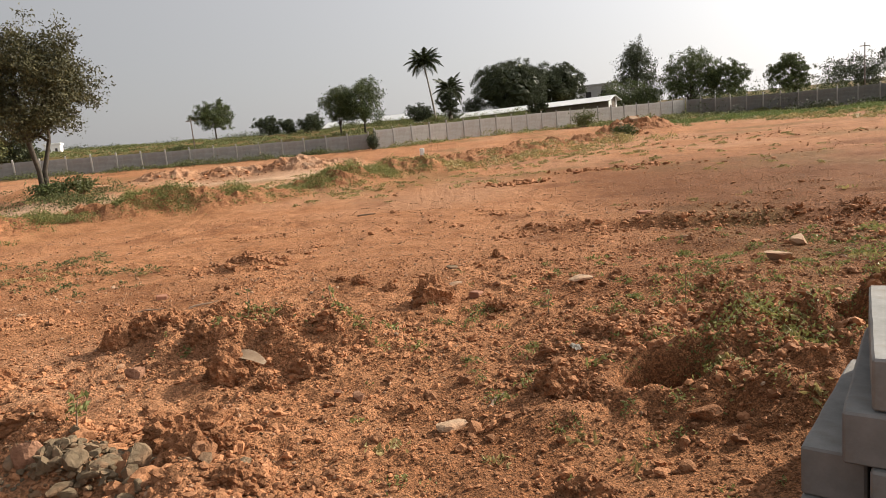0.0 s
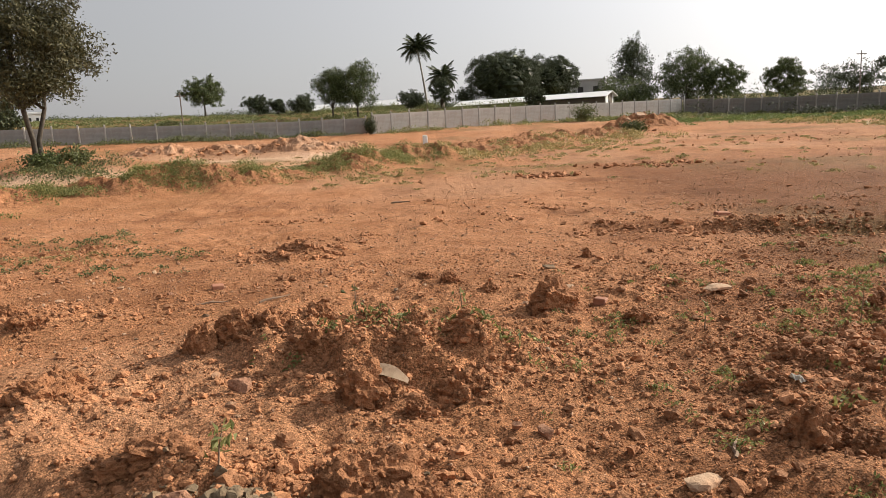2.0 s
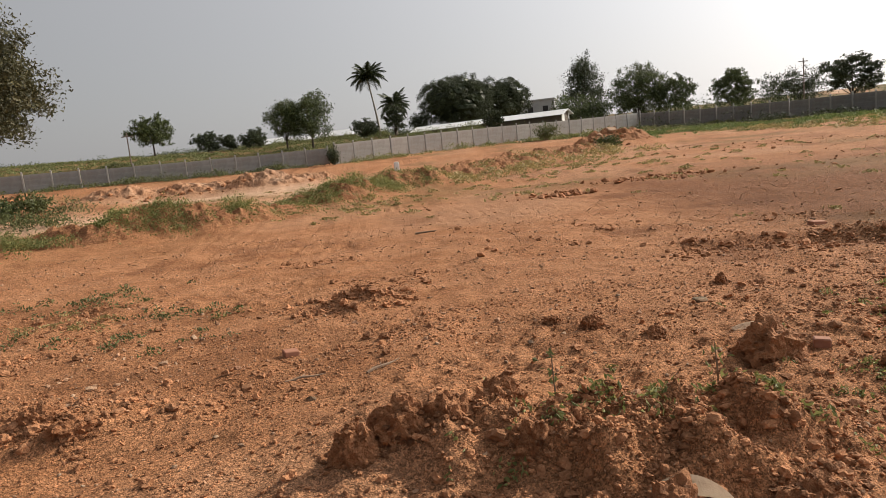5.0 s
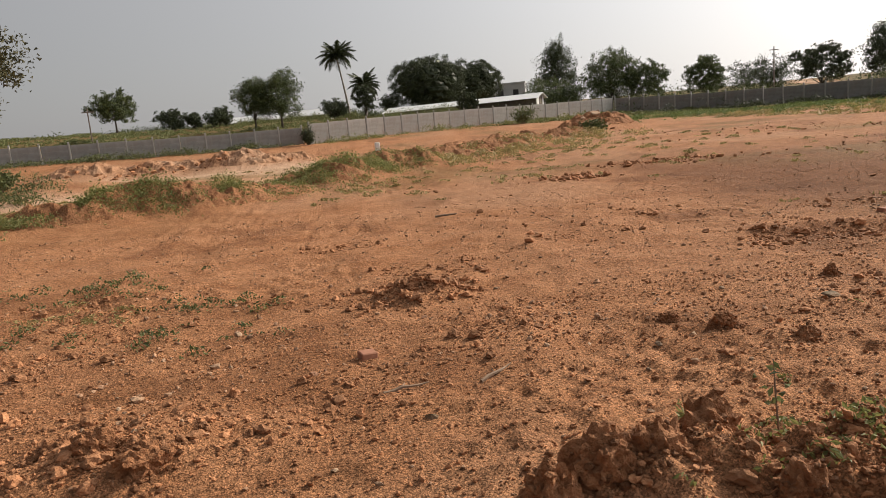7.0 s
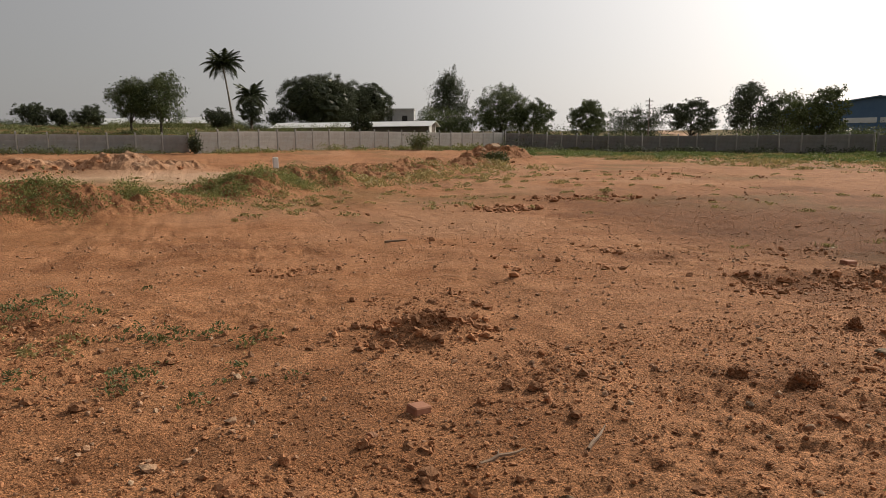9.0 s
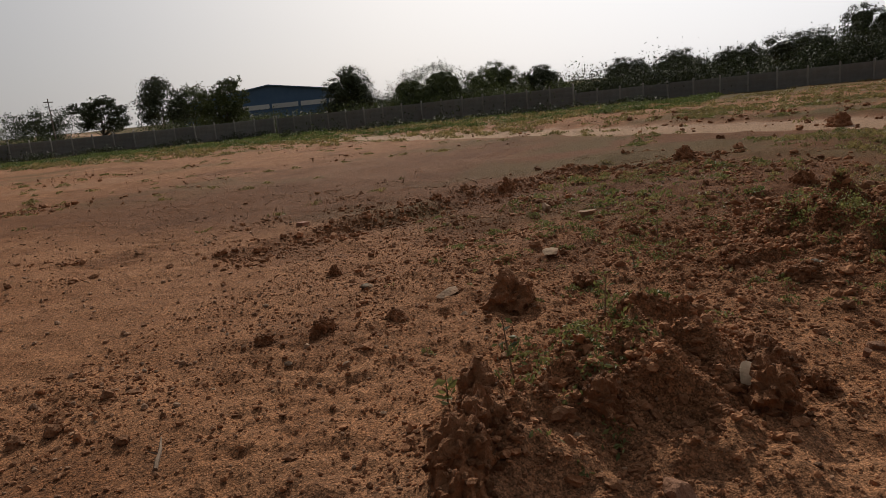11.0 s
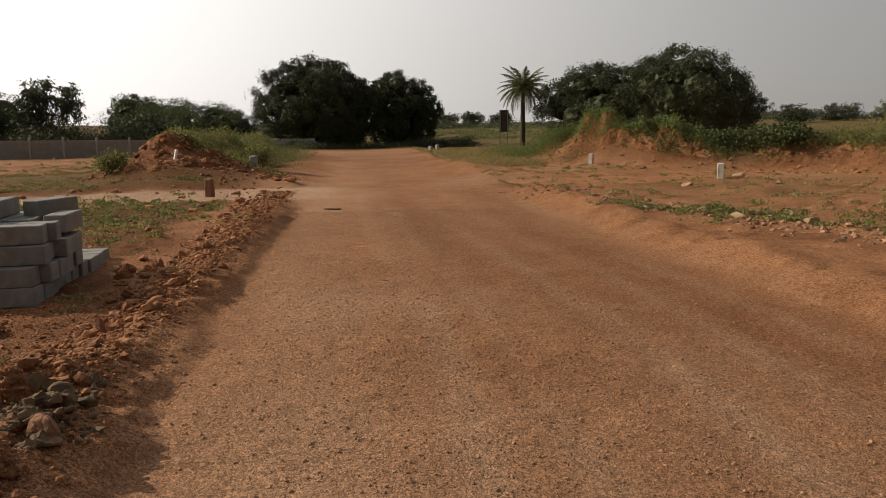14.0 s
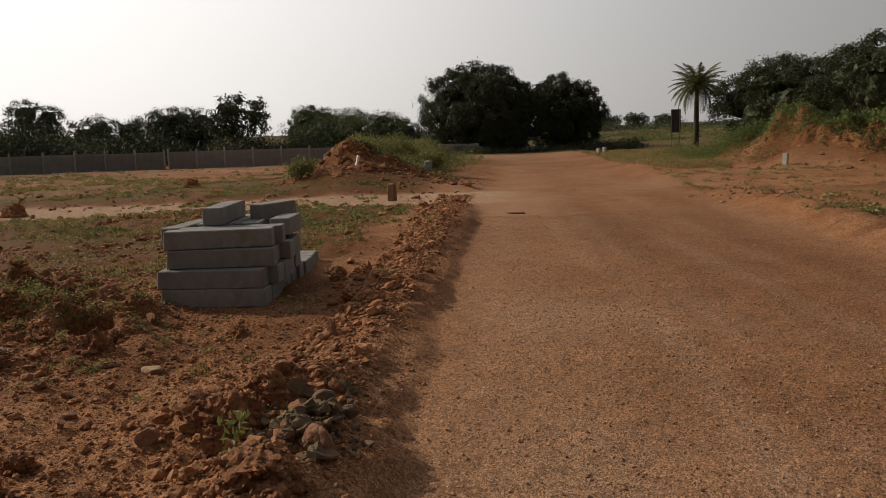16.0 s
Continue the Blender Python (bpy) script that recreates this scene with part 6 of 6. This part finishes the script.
crumbs("earth_crumbs", "crumbs around broken clods", disc(-3.75, 5.05, 0.4, 0.35), 420, 0.008, 0.034, M_CRUMB, 607, ICO1)
crumbs("earth_crumbs", "crumbs around broken clods", disc(-5.1, 7.1, 0.4, 0.3), 600, 0.008, 0.04, M_CRUMB, 608, ICO1)
crumbs("earth_crumbs", "scattered red crumbs over the bare plot", patchy(-9, 9, 2.5, 14, 72), 12000, 0.007, 0.045, M_CRUMB, 609, ICO1)
crumbs("earth_crumbs", "scattered red clods over the far plot", patchy(-8, 30, 12, 40, 73, 0.3), 800, 0.018, 0.07, M_CRUMB, 610)
crumbs("earth_crumbs", "turned clods along the dark groove", along((1.2, 10.9), (9.5, 8.2), 0.35), 1300, 0.012, 0.06, M_CRUMB, 611, ICO1)
crumbs("earth_crumbs", "crumbs over a low broken mound", disc(-2.9, 10.1, 0.3, 0.22), 500, 0.010, 0.05, M_CRUMB, 625, ICO1)
crumbs("earth_crumbs", "clods around a far scrape", disc(5.9, 22.4, 0.9, 0.5), 160, 0.03, 0.10, M_CRUMB, 612, ICO1)
crumbs("earth_crumbs", "clods around a far scrape", disc(2.4, 20.0, 0.5, 0.35), 110, 0.03, 0.09, M_CRUMB, 613, ICO1)
crumbs("earth_crumbs", "lumpy clods over the red spoil ridge", along((0, 33), (15, 46.5), 0.9), 500, 0.04, 0.13, M_CRUMB, 614, ICO1)
crumbs("earth_crumbs", "lumpy clods over the pale dirt piles", along((-20, 40.5), (-5, 44), 1.0), 300, 0.04, 0.14, M_CRUMB, 615, ICO1)
crumbs("earth_crumbs", "tumbled clods over the earth heap", disc(17.88, -8.58, 1.9, 1.3), 2400, 0.025, 0.11, M_CRUMB, 616, ICO1)
crumbs("earth_crumbs", "clods at the foot of the mounds", along((15.6, -23.5), (-9.6, -25.5), 1.3), 500, 0.03, 0.09, M_CRUMB, 617, ICO1)
crumbs("earth_crumbs", "clods along the lane beyond the kerbs", along((8.5, -7.2), (30.2, 12.7), 2.8), 450, 0.03, 0.10, M_CRUMB, 618, ICO1)
crumbs("verge_gravel", "pale gravel on the road's far verge", along((5.2, -12.0), (-5.0, -6.9), 0.5), 900, 0.015, 0.06, M_PEBBLE, 619)
crumbs("pebbles", "fine pebbles strewn over the plot", rect(-8, 5, 2.0, 9.5), 26000, 0.005, 0.019, M_CRUMB, 620)
crumbs("pebbles", "pale pebbles strewn over the plot", rect(-8, 5, 2.0, 9.5), 5000, 0.004, 0.014, M_PEBBLE, 626)
crumbs("pebbles", "fine pebbles over the middle plot", rect(-10, 9, 8, 18), 5000, 0.008, 0.024, M_PEBBLE, 621)
crumbs("road_grit", "fine grit on the graded road", ridge_spots(-4, 10, -2.2, 1.6), 22000, 0.0035, 0.012, M_PEBBLE, 622)
crumbs("pale_chips", "pale stone chips on the plot", patchy(-7, 7, 2, 13, 74), 420, 0.010, 0.035, M_PALESTONE, 623)
crumbs("grey_chips", "grey stone chips around the rubble heap", disc(-1.98, 3.42, 0.34, 0.2), 420, 0.010, 0.035, M_GREYSTONE, 624)
shift = np.cumsum([0] + [len(v) for v, f in CLING])
tagged(new("earth_crumbs", np_mesh("earth_crumbs", np.concatenate([v for v, f in CLING]), np.concatenate([f + o for (v, f), o in zip(CLING, shift)]), M_CLOD)),
       "loose crumbs clinging to the earth clods", "earth crumbs", kind="stuff")
